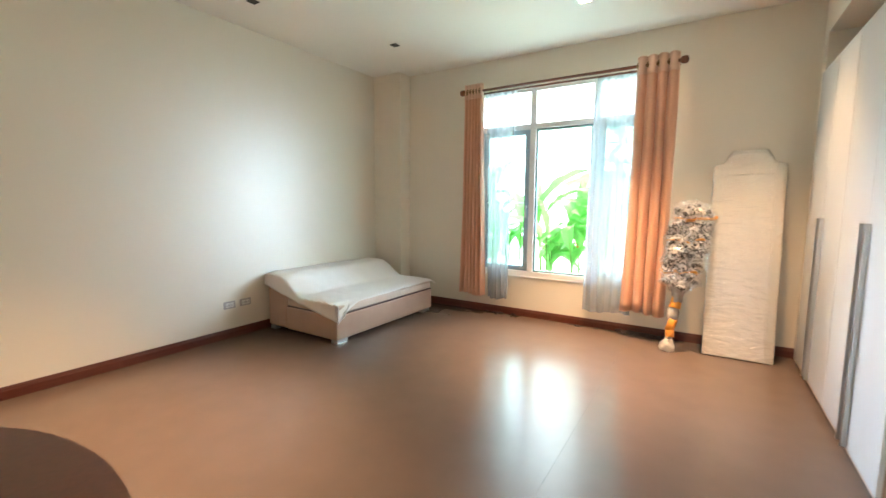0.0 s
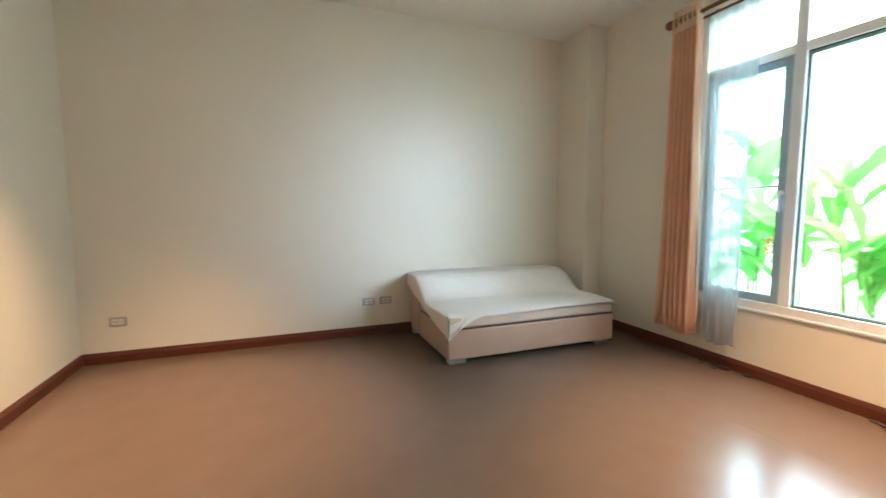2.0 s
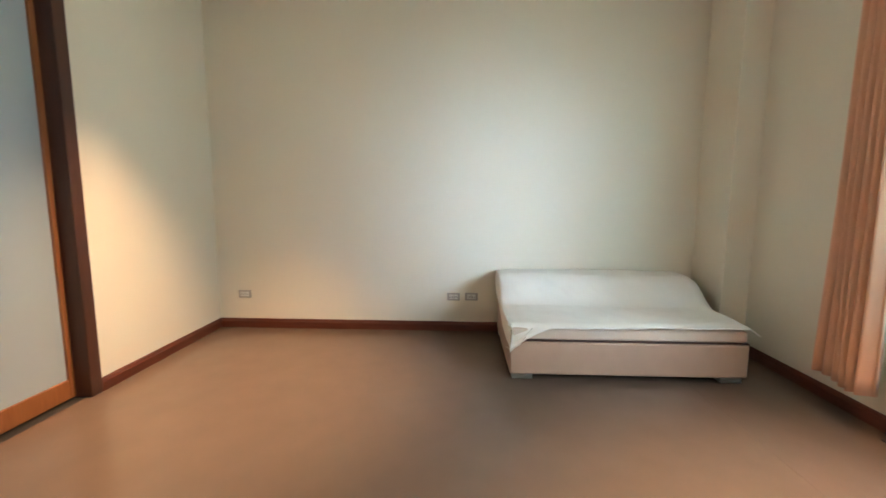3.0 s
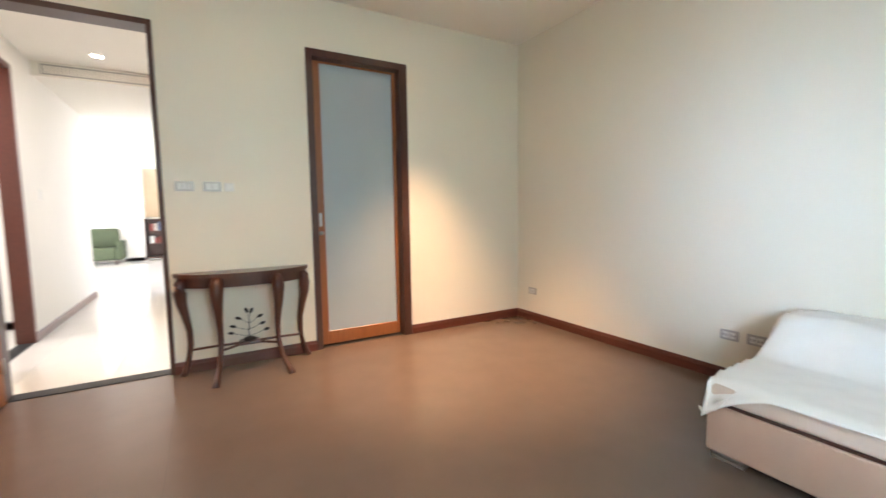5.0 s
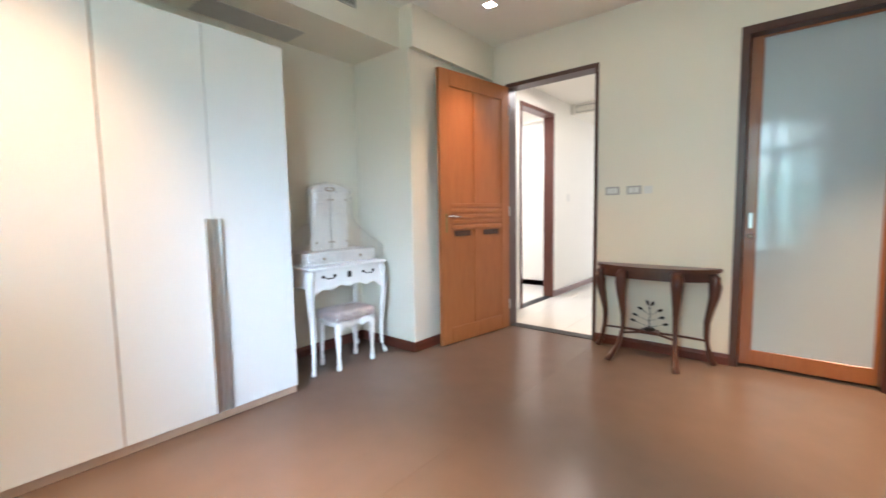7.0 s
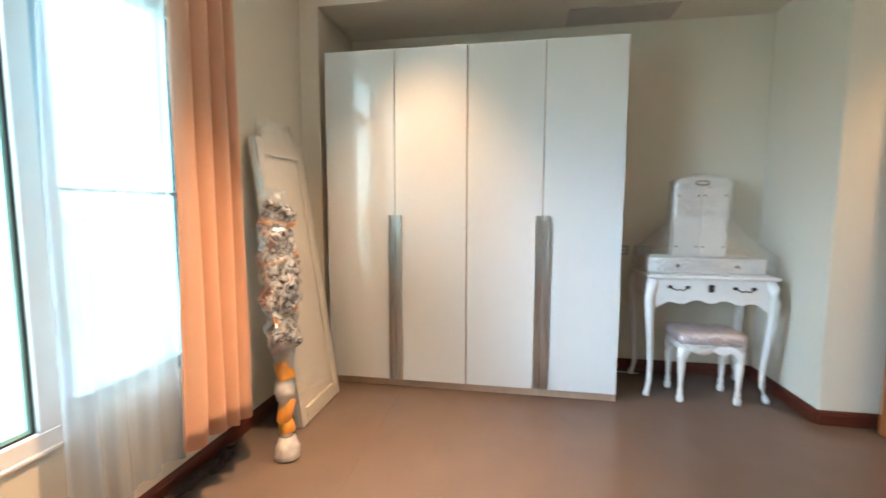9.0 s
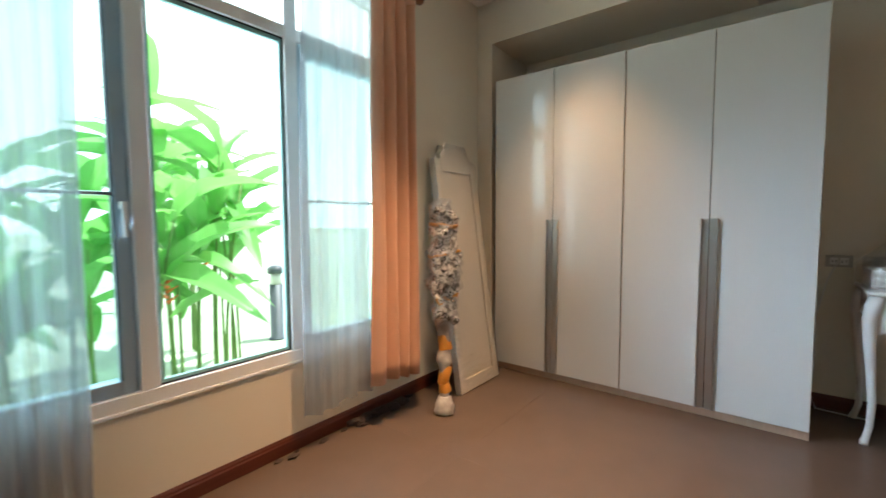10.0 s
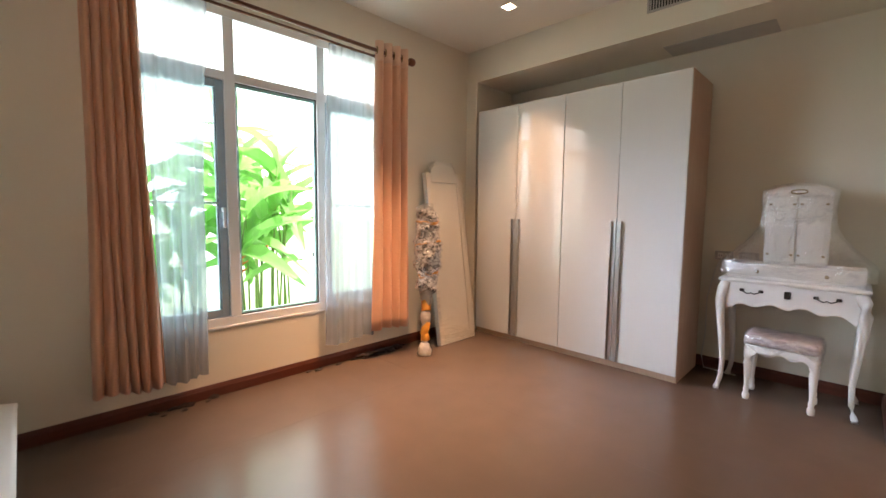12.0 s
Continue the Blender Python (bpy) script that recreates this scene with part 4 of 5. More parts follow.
def wrapped_ornament():
    o = thing("wrapped_ornament", 3.667, 4.21, 0, "tall leaning ornament wrapped in patterned paper, film and orange tape", "ornament")
    m = material("patterned_wrapping_paper", (0.5, 0.48, 0.45), 0.5)
    nt = m.node_tree
    v = nt.nodes.new("ShaderNodeTexNoise")
    v.inputs["Scale"].default_value, v.inputs["Detail"].default_value, v.inputs["Distortion"].default_value = 19, 2, 2.2
    r = nt.nodes.new("ShaderNodeValToRGB")
    r.color_ramp.elements[0].position, r.color_ramp.elements[0].color = 0.45, (0.03, 0.027, 0.024, 1)
    r.color_ramp.elements[1].position, r.color_ramp.elements[1].color = 0.51, (0.40, 0.38, 0.35, 1)
    e = r.color_ramp.elements.new(0.62)
    e.color = (0.66, 0.64, 0.60, 1)
    tc = nt.nodes.new("ShaderNodeTexCoord")
    nt.links.new(tc.outputs["Object"], v.inputs["Vector"])
    nt.links.new(v.outputs[0], r.inputs[0])
    nt.links.new(r.outputs[0], nt.nodes["Principled BSDF"].inputs["Base Color"])
    TAPE = material("orange_packing_tape", (0.62, 0.27, 0.04), 0.3, var=0.15, scale=20)
    GREYW = material("grey_packing_film", (0.42, 0.40, 0.38), 0.25, var=0.2, scale=20, grain=0.4, grain_scale=40)
    prof = [(0.055, 0.57), (0.088, 0.65), (0.105, 0.76), (0.116, 0.93), (0.118, 1.08), (0.112, 1.20), (0.085, 1.30), (0.045, 1.345)]

    def crumple(bm, amp, f):
        for q in bm.verts:
            d = noise.noise_vector(q.co * f) * amp
            q.co += Vector((d.x, d.y, d.z * 0.5))
        return bm

    # the bundle is flat: wide one way, thin the other
    flat = Matrix.Translation((0.01, 0, 0)) @ Matrix.Rotation(radians(20), 4, "Z") @ Matrix.Diagonal((1.36, 0.60, 1, 1))

    def flattened(bm):
        bmesh.ops.transform(bm, matrix=flat, verts=bm.verts)
        return bm

    def rings(profile, n):
        out = []
        for (r0, z0), (r1, z1) in zip(profile, profile[1:]):
            for i in range(n):
                t = i / n
                out.append((r0 + (r1 - r0) * t, z0 + (z1 - z0) * t))
        return out + [profile[-1]]
    part("wrapped_head", crumple(crumple(flattened(lathe(0, 0, rings(prof, 7), 48)), 0.062, 11), 0.03, 23), m, o, "black and white patterned paper bundle", True)
    part("wrapped_neck", crumple(lathe(0.008, 0, rings([(0.028, 0.42), (0.042, 0.48), (0.062, 0.56), (0.078, 0.66)], 5), 28), 0.02, 22), GREYW, o, "grey film gathered below the bundle", True)
    part("stem", crumple(lathe(0, 0, rings([(0.03, 0.10), (0.026, 0.2), (0.034, 0.28), (0.05, 0.33), (0.05, 0.37), (0.032, 0.42)], 4), 20), 0.006, 30), GREYW, o, "film-wrapped stem with a knop", True)
    for z, rr, w in ((1.22, 0.108, 0.012), (1.02, 0.114, 0.009), (0.74, 0.100, 0.013), (0.45, 0.042, 0.05), (0.24, 0.034, 0.06), (0.16, 0.034, 0.03)):
        bm = lathe(0 if z > 0.6 else 0.005, 0, [(rr, z - w), (rr + 0.004, z - w + 0.005), (rr + 0.004, z + w - 0.005), (rr, z + w)], 40)
        bm = crumple(crumple(flattened(bm), 0.062, 11), 0.03, 23) if z > 0.6 else crumple(bm, 0.012, 24)
        tilt = Matrix.Translation((0, 0, z)) @ pose(0, 0, 0, math.sin(z * 37) * 14, math.cos(z * 53) * 12, 0) @ Matrix.Translation((0, 0, -z))
        bmesh.ops.transform(bm, matrix=tilt, verts=bm.verts)
        part("tape_band", bm, TAPE, o, "band of orange packing tape", True)
    part("foot", crumple(lathe(0, 0, rings([(0.062, 0.0), (0.068, 0.02), (0.06, 0.06), (0.036, 0.11)], 4), 22), 0.012, 24), GREYW, o, "film-wrapped foot", True)
    bm = crumple(crumple(flattened(lathe(0, 0, rings([(0.06, 0.56), (0.11, 0.64), (0.130, 0.8), (0.134, 1.0), (0.126, 1.2), (0.10, 1.32), (0.05, 1.39)], 8), 56)), 0.05, 11), 0.03, 26)
    part("plastic_film", bm, WRAP, o, "crinkled clear plastic film", True)
    o.rotation_euler = (radians(-4.5), radians(5.5), 0)
    return o


wrapped_ornament()

# flattened dark clumps strewn along the north skirting, largest near the ornament
bm = bmesh.new()
rl = random.Random(11)
for i in range(60):
    x = rl.choice([rl.gauss(3.42, 0.14), rl.gauss(3.42, 0.14), rl.uniform(2.7, 3.6), rl.gauss(1.75, 0.12)])
    y = 4.56 - abs(rl.gauss(0, 0.035))
    r = rl.uniform(0.008, 0.03) * (1.5 if 3.2 < x < 3.7 else 1)
    q = bmesh.ops.create_icosphere(bm, subdivisions=1, radius=r, matrix=Matrix.Translation((x, y, r * 0.3)) @ Matrix.Diagonal((1.5, 0.8, 0.4, 1)))
    for vv in q["verts"]:
        vv.co += noise.noise_vector(vv.co * 60) * r * 0.5
        vv.co.z = max(0.001, vv.co.z)
tagged(part("floor_clumps", bm, material("dark_clumps", (0.04, 0.025, 0.02), 0.9, var=0.3, scale=40)), "small flat dark clumps lying along the skirting", "dust", kind="stuff")


# ---- wall plates ----
def plate(name, x, y, z, rz, w, h, mat, label, keys, dark=False):
    """A wall plate that stands out along its own -y."""
    p = thing(name, x, y, z, label, "socket" if "socket" in name else "switch")
    p.matrix_basis = pose(x, y, z, 0, 0, rz)
    part("cover_plate", boxes((-w / 2, w / 2, -0.009, 0.0, -h / 2, h / 2), bevel=0.003, seg=2), mat, p)
    for k in range(keys):
        kx = (k - (keys - 1) / 2) * (w * 0.72 / max(keys, 1))
        kw = w * 0.62 / keys
        s = part("insert", boxes((kx - kw / 2, kx + kw / 2, -0.012, -0.009, -h * 0.3, h * 0.3), bevel=0.001), WHITES, p, "white plastic insert")
        if "socket" in name:
            for q in (-1, 1):
                part("pin_slot", boxes((kx + q * 0.009 - 0.002, kx + q * 0.009 + 0.002, -0.0127, -0.0119, -0.008, 0.008)), BLACK, s, "dark pin slot")
    return p


plate("wall_socket", 0.0, 2.234, 0.325, 90, 0.118, 0.072, PLATE, "silver double socket plate low on the wall", 2)
plate("wall_socket", 0.0, 2.40, 0.327, 90, 0.118, 0.072, PLATE, "silver double socket plate low on the wall beside the daybed", 2)
plate("wall_socket", 0.0, 0.251, 0.325, 90, 0.118, 0.072, PLATE, "silver socket plate low on the wall near the corner", 2)
plate("wall_socket", E_BACK, 2.25, 0.965, -90, 0.13, 0.075, PLATE, "double socket plate beside the wardrobe", 2)
plate("wall_socket", E_BACK, 2.08, 0.965, -90, 0.13, 0.075, PLATE, "double socket plate behind the dressing table", 2)
plate("light_switch", 3.209, 0.0, 1.423, 180, 0.125, 0.075, PLATE, "silver light switch plate beside the doorway", 3)
plate("light_switch", 3.026, 0.0, 1.423, 180, 0.125, 0.075, PLATE, "silver light switch plate with a bright insert", 2)
plate("thermostat", 2.91, 0.0, 1.42, 180, 0.07, 0.065, WHITES, "small white wall control beside the switches", 1)


plate("light_switch", 4.58, -2.26, 1.45, -90, 0.075, 0.115, WHITES, "small white switch plate on the hall wall", 1)
cable = thing("power_cable", E_BACK - 0.012, 2.30, 0, "thin white cable hanging from the socket to the floor", "cable")
part("cord", tube([(0, -0.04, 0.95), (-0.012, 0.0, 0.85), (-0.004, 0.05, 0.6), (-0.01, 0.045, 0.3), (-0.03, 0.06, 0.1), (-0.06, 0.03, 0.006), (-0.08, -0.2, 0.005)], 0.004, 6), WHITES, cable, "", True)

# ---- ceiling fixtures ----
def downlight(x, y, z, lit):
    d = thing("downlight", x, y, z, "small square lit recessed downlight" if lit else "small square unlit recessed downlight with dark lens", "downlight", "ceiling downlights")
    part("rim", boxes((-0.055, 0.055, -0.055, -0.042, -0.005, 0), (-0.055, 0.055, 0.042, 0.055, -0.005, 0), (-0.055, -0.042, -0.042, 0.042, -0.005, 0), (0.042, 0.055, -0.042, 0.042, -0.005, 0)), PVC if lit else IRON, d)
    part("lens", boxes((-0.042, 0.042, -0.042, 0.042, -0.0025, -0.0005)), GLOW if lit else BLACK, d, "glowing warm lens" if lit else "dark lens")
    d.scale = (1, 1, 1) if lit else (0.7, 0.7, 1)
    return d


for lx, ly in LIT:
    downlight(lx, ly, CEIL, True)
for lx, ly in UNLIT:
    downlight(lx, ly, CEIL, False)


def grille(name, x, y, z, w, h, rz, n, label, rx=0):
    g = thing(name, x, y, z, label, "air grille")
    g.matrix_basis = pose(x, y, z, rx, 0, rz)
    part("grille_frame", boxes((-w / 2, w / 2, -0.012, 0, -h / 2, -h / 2 + 0.015), (-w / 2, w / 2, -0.012, 0, h / 2 - 0.015, h / 2), (-w / 2, -w / 2 + 0.015, -0.012, 0, -h / 2 + 0.015, h / 2 - 0.015), (w / 2 - 0.015, w / 2, -0.012, 0, -h / 2 + 0.015, h / 2 - 0.015)), PLATE, g)
    part("backing", boxes((-w / 2 + 0.015, w / 2 - 0.015, -0.002, -0.0005, -h / 2 + 0.015, h / 2 - 0.015)), BLACK, g, "dark duct behind the slats")
    if n > 0:
        step = (w - 0.03) / n
        me = None
        for i in range(n):
            xx = -w / 2 + 0.015 + (i + 0.5) * step
            if me is None:
                sl = part("slat", boxes((-0.003, 0.003, -0.011, -0.002, -h / 2 + 0.015, h / 2 - 0.015)), PLATE, g)
                me = sl.data
            else:
                sl = new("slat", me)
                sl.parent = g
            sl.location = (xx, 0, 0)
    return g


grille("air_grille", E_FRONT, 2.24, 2.905, 1.0, 0.13, -90, 48, "grey slatted air-conditioning grille on the bulkhead")
hatch = tagged(part("ceiling_hatch", boxes((4.95, 5.22, 1.98, 2.72, BULK_Z - 0.006, BULK_Z - 0.0005), bevel=0.002), material("grey_hatch_board", (0.50, 0.47, 0.43), 0.6, var=0.05)), "grey return-air hatch set in the bulkhead underside", "hatch")

# ---- hall beyond the doorway ----
HW = 2.75
structure("hall_floor", boxes((HW - 0.2, 8.2, -10.8, -ST, -0.12, -0.004)), BLACK, "pale polished tile floor of the hall", "floor")
hall_floor = bpy.data.objects["hall_floor"]
tile_me = None
for i in range(9):
    for j in range(18):
        if tile_me is None:
            tl = part("tile", boxes((0.001, 0.599, -0.599, -0.001, -0.0045, 0.0)), HALLF, hall_floor)
            tile_me = tl.data
        else:
            tl = new("tile", tile_me)
            tl.parent = hall_floor
        tl.location = (HW - 0.2 + i * 0.6, -ST - j * 0.592, 0)
structure("hall_ceiling", boxes((HW - 0.2, 8.2, -2.35, -ST, 2.85, 2.95)), CEILM, "white plaster hall ceiling", "ceiling")
structure("hall_ceiling_low", boxes((HW - 0.2, 8.2, -10.8, -2.35, 2.70, 2.95)), CEILM, "lower white plaster ceiling of the far room", "ceiling")
structure("hall_wall_west", boxes((HW - 0.2, HW, -4.4, -ST, 0, 2.85), (1.2, HW, -4.6, -4.4, 0, 2.85), (1.0, 1.2, -10.8, -4.4, 0, 2.85)), HALLW, "white painted hall wall", "wall")
structure("hall_wall_east", boxes((4.58, 4.70, -0.765, -ST, 0, 2.85), (4.58, 4.70, -4.4, -1.735, 0, 2.85), (4.58, 4.70, -1.735, -0.765, 2.62, 2.85)), HALLW, "white painted hall wall with a doorway", "wall")
structure("hall_wall_far", boxes((1.0, 3.62, -10.8, -10.5, 0, 2.85), (4.55, 8.2, -10.8, -10.5, 0, 2.85), (3.62, 4.55, -10.8, -10.5, 2.6, 2.85), (3.62, 4.55, -11.3, -11.2, 0, 2.85), (3.52, 3.62, -11.3, -10.8, 0, 2.85), (4.55, 4.65, -11.3, -10.8, 0, 2.85)), HALLW, "white far wall with a shelving niche", "wall")
structure("far_room_wall_east", boxes((8.0, 8.2, -10.5, -8.8, 0, 2.7), (8.0, 8.2, -5.6, -4.6, 0, 2.7), (8.0, 8.2, -8.8, -5.6, 2.6, 2.7), (8.0, 8.2, -8.8, -5.6, 0, 0.4)), HALLW, "white wall of the far room with a wide window opening", "wall")
structure("far_room_wall_north", boxes((4.70, 8.2, -4.6, -4.4, 0, 2.7)), HALLW, "white wall of the far room", "wall")
structure("side_room_walls", boxes((4.70, 6.6, -0.45, -0.25, 0, 2.85), (6.5, 6.7, -2.5, -0.45, 0, 2.85), (4.70, 6.5, -2.6, -2.5, 0, 2.85)), HALLW, "white walls of the side room", "wall")
# added lamp without a fixture, to fill the side room with light
area(5.6, -1.4, 2.8, 0.6, 0.6, 9, (5.6, -1.4, 0), (1.0, 0.95, 0.9))
tagged(part("door_frame_3", boxes((4.565, 4.715, -0.80, -0.765, 0, 2.62), (4.565, 4.715, -1.735, -1.70, 0, 2.62), (4.565, 4.715, -1.70, -0.80, 2.57, 2.62), bevel=0.003), SKIRTY), "dark red-brown frame of the side room doorway", "door frame", kind="structure")
tagged(part("threshold_2", boxes((4.58, 4.70, -1.70, -0.80, -0.002, 0.006)), BLACK), "dark threshold strip of the side room doorway", "threshold", kind="structure")
skirting("baseboard_hall", 4.58, -4.4, 4.58, -1.72, SKIRTY)
skirting("baseboard_side_room", 6.5, -2.5, 4.72, -2.5, SKIRT)
skirting("baseboard_side_room_east", 6.5, -0.45, 6.5, -2.5, SKIRTY)
skirting("baseboard_far", 5.0, -10.5, 4.55, -10.5, SKIRT)
structure("bathroom_walls", boxes((0.6, 0.7, -2.0, -ST, 0, CEIL), (2.45, 2.55, -2.0, -ST, 0, CEIL), (0.7, 2.45, -2.0, -1.9, 0, CEIL), (0.7, 2.45, -1.9, -ST, CEIL - 0.1, CEIL), (0.7, 2.45, -1.9, -ST, -0.1, -0.004)), HALLW, "plain white walls behind the sliding door", "wall")
grille("air_grille", 3.85, -2.36, 2.775, 1.3, 0.11, 180, 40, "grey slatted air-conditioning grille in the hall")
for hy in (-0.9, -1.9):
    downlight(3.95, hy, 2.85, True)


def armchair():
    c = thing("armchair", 5.42, -10.0, 0, "olive green upholstered armchair in the far room", "armchair")
    GREEN = material("olive_green_upholstery", (0.05, 0.065, 0.028), 0.7, var=0.15, scale=10, grain=0.2, grain_scale=200)
    part("seat", boxes((-0.36, 0.36, -0.35, 0.35, 0.12, 0.44), bevel=0.05, seg=3), GREEN, c)
    part("backrest", boxes((-0.36, 0.36, -0.42, -0.24, 0.40, 0.92), bevel=0.06, seg=3), GREEN, c)
    for s in (-1, 1):
        part("armrest", boxes((s * 0.42 - 0.07, s * 0.42 + 0.07, -0.38, 0.36, 0.12, 0.60), bevel=0.05, seg=3), GREEN, c)
        for y in (-0.33, 0.33):
            part("leg", boxes((s * 0.36 - 0.02, s * 0.36 + 0.02, y - 0.02, y + 0.02, 0, 0.13)), DARKW, c)
    return c


armchair()


def niche_shelf():
    s = thing("bookcase", 4.085, -10.82, 0, "dark shelf unit with papers and boxes in the niche", "bookcase")
    part("frame", boxes((-0.46, -0.43, -0.3, 0.1, 0, 1.15), (0.43, 0.46, -0.3, 0.1, 0, 1.15), (-0.43, 0.43, -0.3, -0.28, 0, 1.15)), DARKW, s)
    for z in (0.05, 0.42, 0.78, 1.12):
        part("shelf", boxes((-0.43, 0.43, -0.28, 0.1, z, z + 0.03)), DARKW, s)
    return s


niche_shelf()
rs = random.Random(4)
for z in (0.45, 0.81):
    x = -0.38
    while x < 0.34:
        w, hgt, col = rs.uniform(0.05, 0.14), rs.uniform(0.1, 0.26), rs.choice([(0.5, 0.42, 0.36), (0.6, 0.6, 0.58), (0.25, 0.06, 0.05), (0.12, 0.16, 0.25)])
        bx = tagged(part("storage_box", boxes((-w / 2, w / 2, -0.12, 0.1, 0, hgt), bevel=0.006), material("card", col, 0.7, var=0.1)), "small cardboard box on the niche shelf", "box", "boxes on the niche shelf")
        bx.location = (4.085 + x + w / 2, -10.86, z)
        x += w + rs.uniform(0.01, 0.05)
tagged(part("niche_panel", boxes((3.62, 4.55, -11.2, -11.18, 1.2, 2.6)), material("beige_niche_board", (0.62, 0.48, 0.32), 0.6, var=0.05)), "beige upper panel of the niche", "panel", kind="structure")

# ---- garden ----
bm = bmesh.new()
gv = [bm.verts.new(p) for p in ((-400, W_N + 0.21, -0.25), (400, W_N + 0.21, -0.25), (400, 900, -0.25), (-400, 900, -0.25))]
bm.faces.new(gv)
structure("ground", bm, material("pale_lawn", (0.33, 0.41, 0.27), 0.85, var=0.35, scale=1.2, grain=0.4, grain_scale=60), "pale sunlit lawn of the garden", "ground")


# a glowing sheet, added to hide the sky and horizon behind plain white
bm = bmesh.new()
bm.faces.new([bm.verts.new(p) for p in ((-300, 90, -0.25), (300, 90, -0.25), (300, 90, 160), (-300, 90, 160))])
structure("backdrop", bm, emitter("backdrop_glow", (0.93, 1.0, 0.96), 0.8), "added glowing white sheet beyond the garden in place of the bright sky", "backdrop")


def leaf_material():
    m = material("ginger_leaf", (0.16, 0.41, 0.11), 0.38, var=0.25, scale=5)
    nt = m.node_tree
    b = nt.nodes["Principled BSDF"]
    tl = nt.nodes.new("ShaderNodeBsdfTranslucent")
    tl.inputs["Color"].default_value = (0.34, 0.78, 0.21, 1)
    mx = nt.nodes.new("ShaderNodeMixShader")
    mx.inputs[0].default_value = 0.4
    nt.links.new(b.outputs[0], mx.inputs[1]), nt.links.new(tl.outputs[0], mx.inputs[2])
    nt.links.new(mx.outputs[0], nt.nodes["Material Output"].inputs[0])
    return m


LEAF = leaf_material()
STEM = material("green_stem", (0.13, 0.24, 0.05), 0.5, var=0.2, scale=10)
BRACT = material("orange_bract", (0.75, 0.16, 0.03), 0.45, var=0.15, scale=12)


def blade(length, width, droop, seed):
    rnd = random.Random(seed)
    k = rnd.uniform(-0.4, 0.4)

    def f(u, v):
        s = u * length
        w = width * math.sin(math.pi * min(1, 0.04 + 0.96 * u) ** 0.8) ** 0.75
        side = (v - 0.5) * 2
        lift = 0.35 * abs(side) * w + 0.012 * math.sin(22 * u + 2 * side) * abs(side)
        z = s * 0.35 - droop * u * u * length + lift
        return (s * (1 - 0.15 * droop * u), side * w * 0.5 + k * 0.12 * u * u * length, z)
    me = bpy.data.meshes.new("leaf")
    bm = grid(12, 6, f)
    bm.to_mesh(me)
    bm.free()
    for p in me.polygons:
        p.use_smooth = True
    me.materials.append(LEAF)
    return me


BLADES = [blade(L, w, d, i) for i, (L, w, d) in enumerate(((0.95, 0.22, 0.45), (0.8, 0.21, 0.7), (1.0, 0.24, 0.6), (0.75, 0.17, 0.3), (0.85, 0.20, 1.0)))]


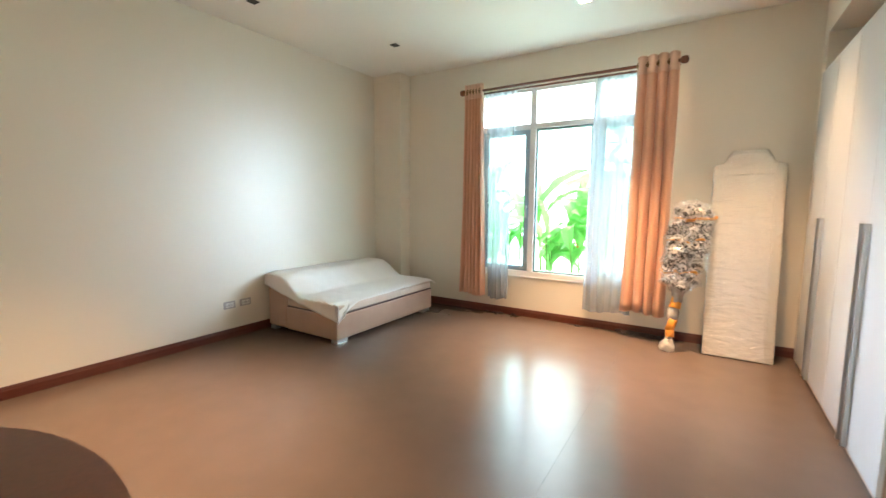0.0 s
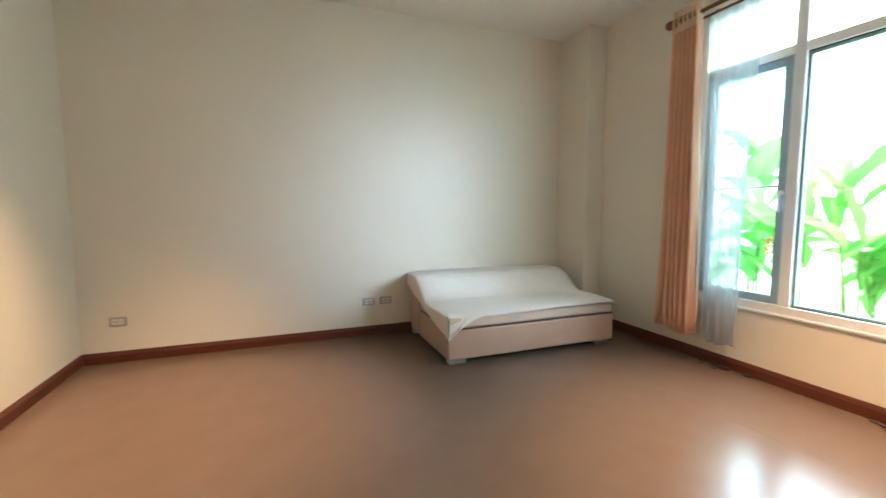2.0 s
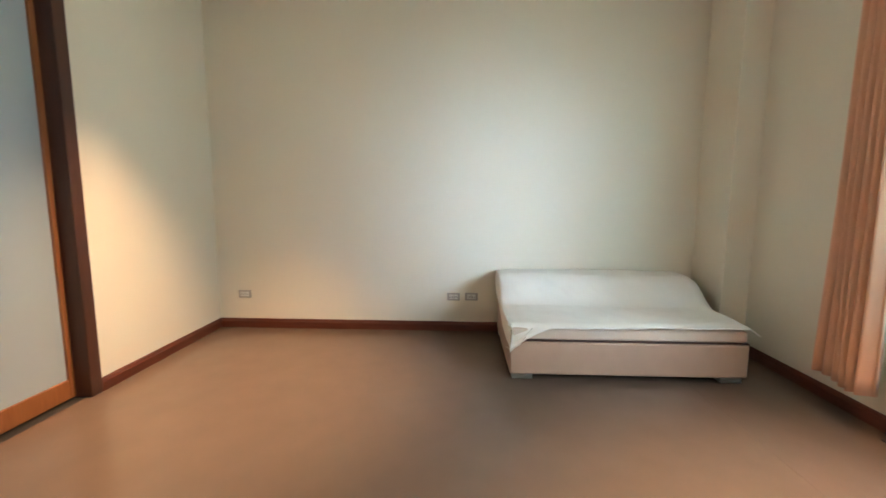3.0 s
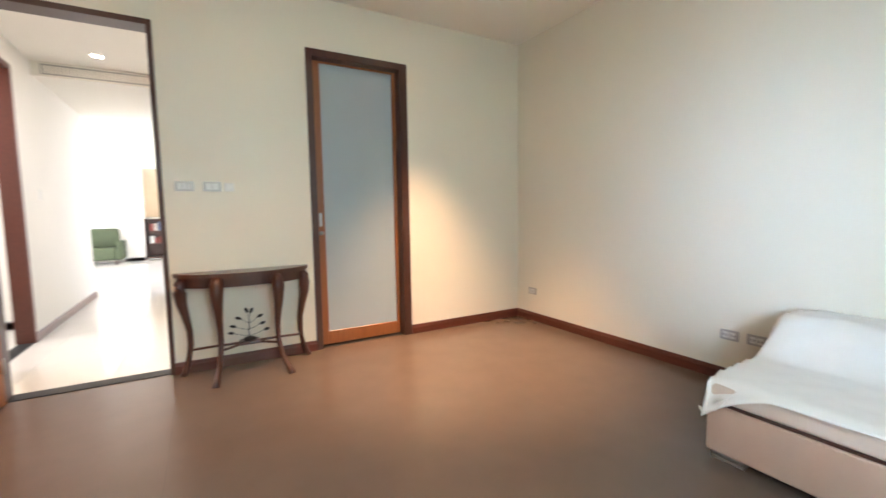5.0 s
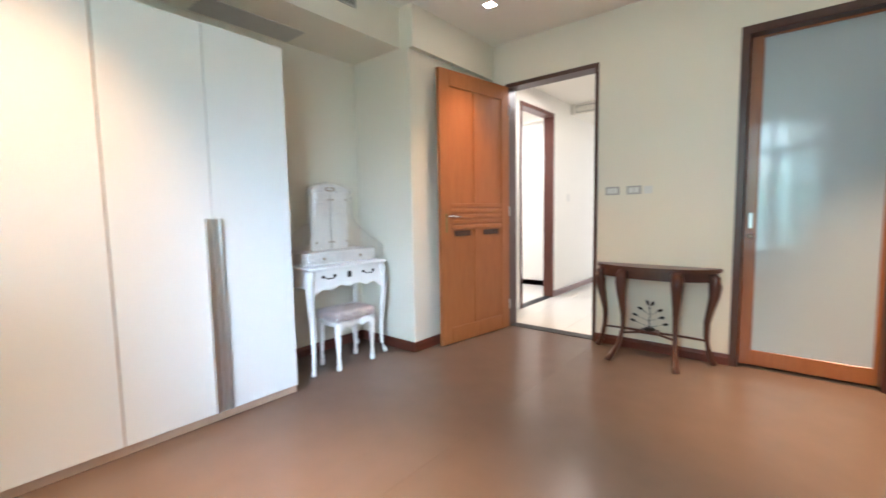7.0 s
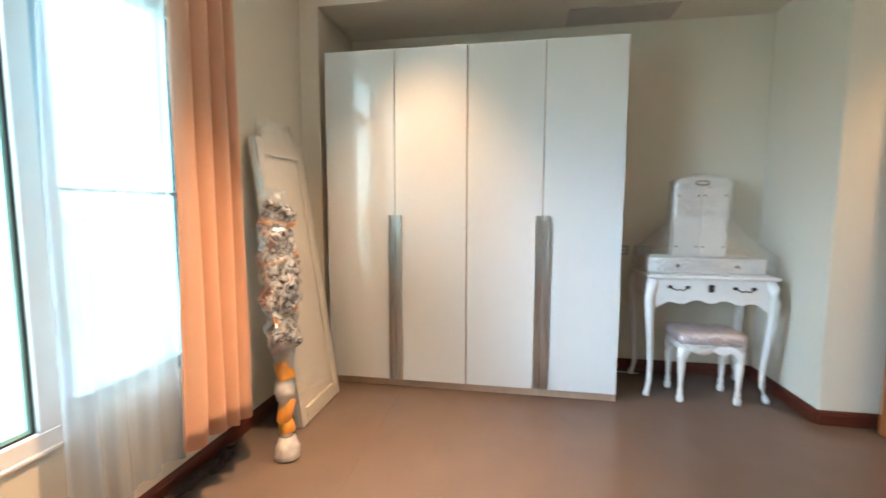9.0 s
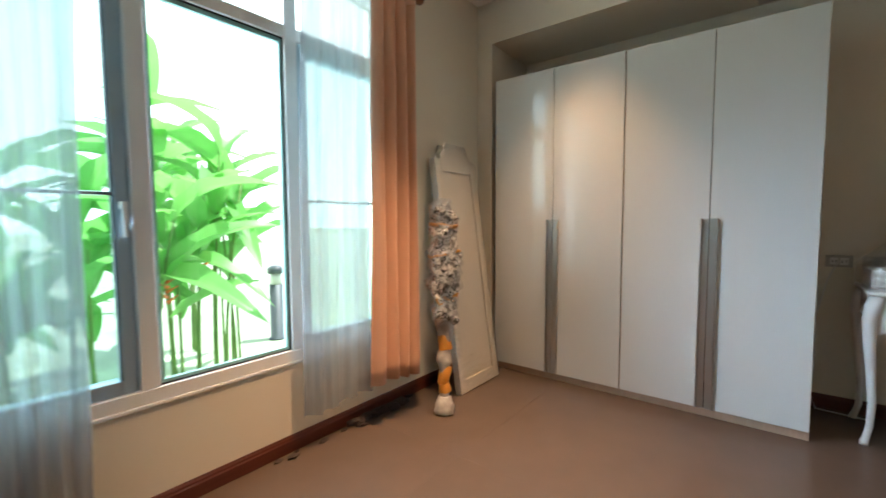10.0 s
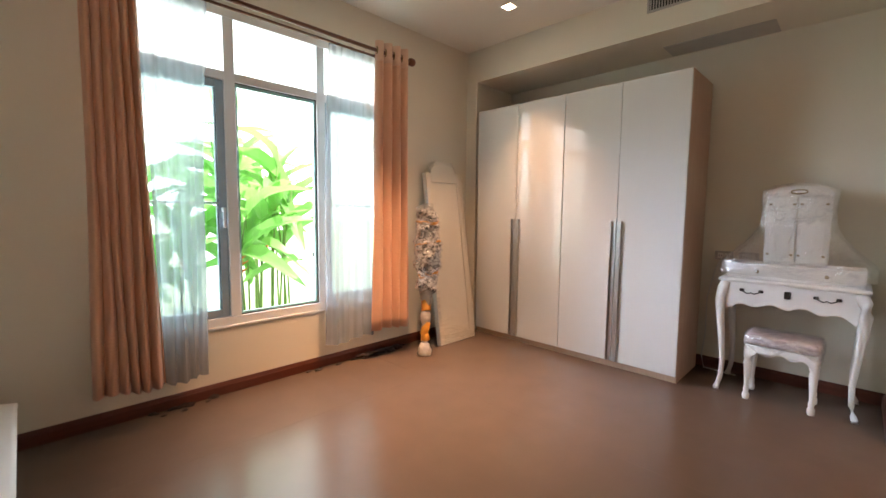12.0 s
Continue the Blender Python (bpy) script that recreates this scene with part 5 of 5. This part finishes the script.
def ginger(x, y, height, n, seed, flower, big=1.0):
    rnd = random.Random(seed)
    p = thing("ginger_plant", x, y, -0.25, "tall green ginger plant with broad arching leaves and orange bracts" if flower else "tall green ginger plant with broad arching leaves", "plant", "plants outside the window")
    for c in range(3):
        a = rnd.uniform(0, 6.28)
        lean = rnd.uniform(0.05, 0.28)
        hh = height * rnd.uniform(0.75, 1.05)
        bx, by = rnd.uniform(-0.12, 0.12), rnd.uniform(-0.1, 0.1)
        pts = [(bx + lean * math.cos(a) * t * t, by + lean * math.sin(a) * t * t, hh * t) for t in (0, 0.25, 0.5, 0.75, 1)]
        st = part("stem", tube(pts, [0.014, 0.013, 0.011, 0.009, 0.005], 6), STEM, p, "", True)
        for i in range(n):
            t = 0.5 + 0.5 * (i + rnd.random() * 0.6) / n
            px = bx + lean * math.cos(a) * t * t
            py = by + lean * math.sin(a) * t * t
            lf = new("leaf", rnd.choice(BLADES))
            lf.parent = st
            s = rnd.uniform(0.65, 1.05) * big
            yaw = a * 57.3 + (0 if i % 2 else 180) + rnd.uniform(-45, 45)
            lf.matrix_local = pose(px, py, hh * t, rnd.uniform(-25, 25), -rnd.uniform(22, 70) * (0.55 + 0.45 * t), yaw) @ Matrix.Scale(s, 4)
        if flower and c == 0:
            fx, fy = bx + lean * math.cos(a) * 0.5, by + lean * math.sin(a) * 0.5
            for q in range(5):
                bm = bmesh.new()
                bmesh.ops.create_cone(bm, segments=6, radius1=0.016, radius2=0.002, depth=0.09, cap_ends=True)
                part("bract", bm, BRACT, st, "orange flower bract", True).matrix_local = pose(fx + 0.03 * (-1) ** q, fy - 0.05, hh * 0.62 + q * 0.035, 0, 60 * (-1) ** q, rnd.uniform(-40, 40))


# broad clumps close to the window, a few taller and paler ones further off
NEAR = ((2.72, 6.05, 2.0, 4, True), (2.92, 6.2, 1.9, 3, True), (3.1, 6.4, 2.4, 3, False), (2.85, 6.6, 2.5, 3, True), (3.3, 6.35, 2.0, 3, False), (3.5, 6.8, 2.3, 3, False), (2.25, 6.2, 1.5, 3, True),
        (1.8, 6.1, 1.65, 3, False), (1.35, 6.1, 1.7, 3, True), (0.9, 6.3, 1.7, 3, False), (1.95, 6.4, 1.1, 3, False))
for i, (gx, gy, gh, gn, fl) in enumerate(NEAR):
    ginger(gx, gy, gh, gn, 30 + i, fl, 1.12)
FAR = ((3.1, 7.3, 2.7, 3, False), (3.6, 7.8, 2.6, 3, False), (0.2, 7.2, 2.2, 3, False))
for i, (gx, gy, gh, gn, fl) in enumerate(FAR):
    ginger(gx, gy, gh, gn, 60 + i, fl, 1.35)


def bollard_light():
    b = thing("bollard_light", 4.42, 7.5, -0.25, "dark grey garden bollard lamp standing on the paving", "garden lamp")
    G = material("dark_grey_powder_coat", (0.06, 0.07, 0.08), 0.5, var=0.1)
    part("post", lathe(0, 0, [(0.1, 0), (0.1, 0.02), (0.08, 0.03), (0.08, 0.70)], 18), G, b, "", True)
    part("lens", lathe(0, 0, [(0.07, 0.70), (0.07, 0.84)], 18), WHITES, b, "white lamp lens", True)
    part("cap", lathe(0, 0, [(0.095, 0.84), (0.1, 0.90), (0.05, 0.94)], 18), G, b, "", True)
    return b


bollard_light()
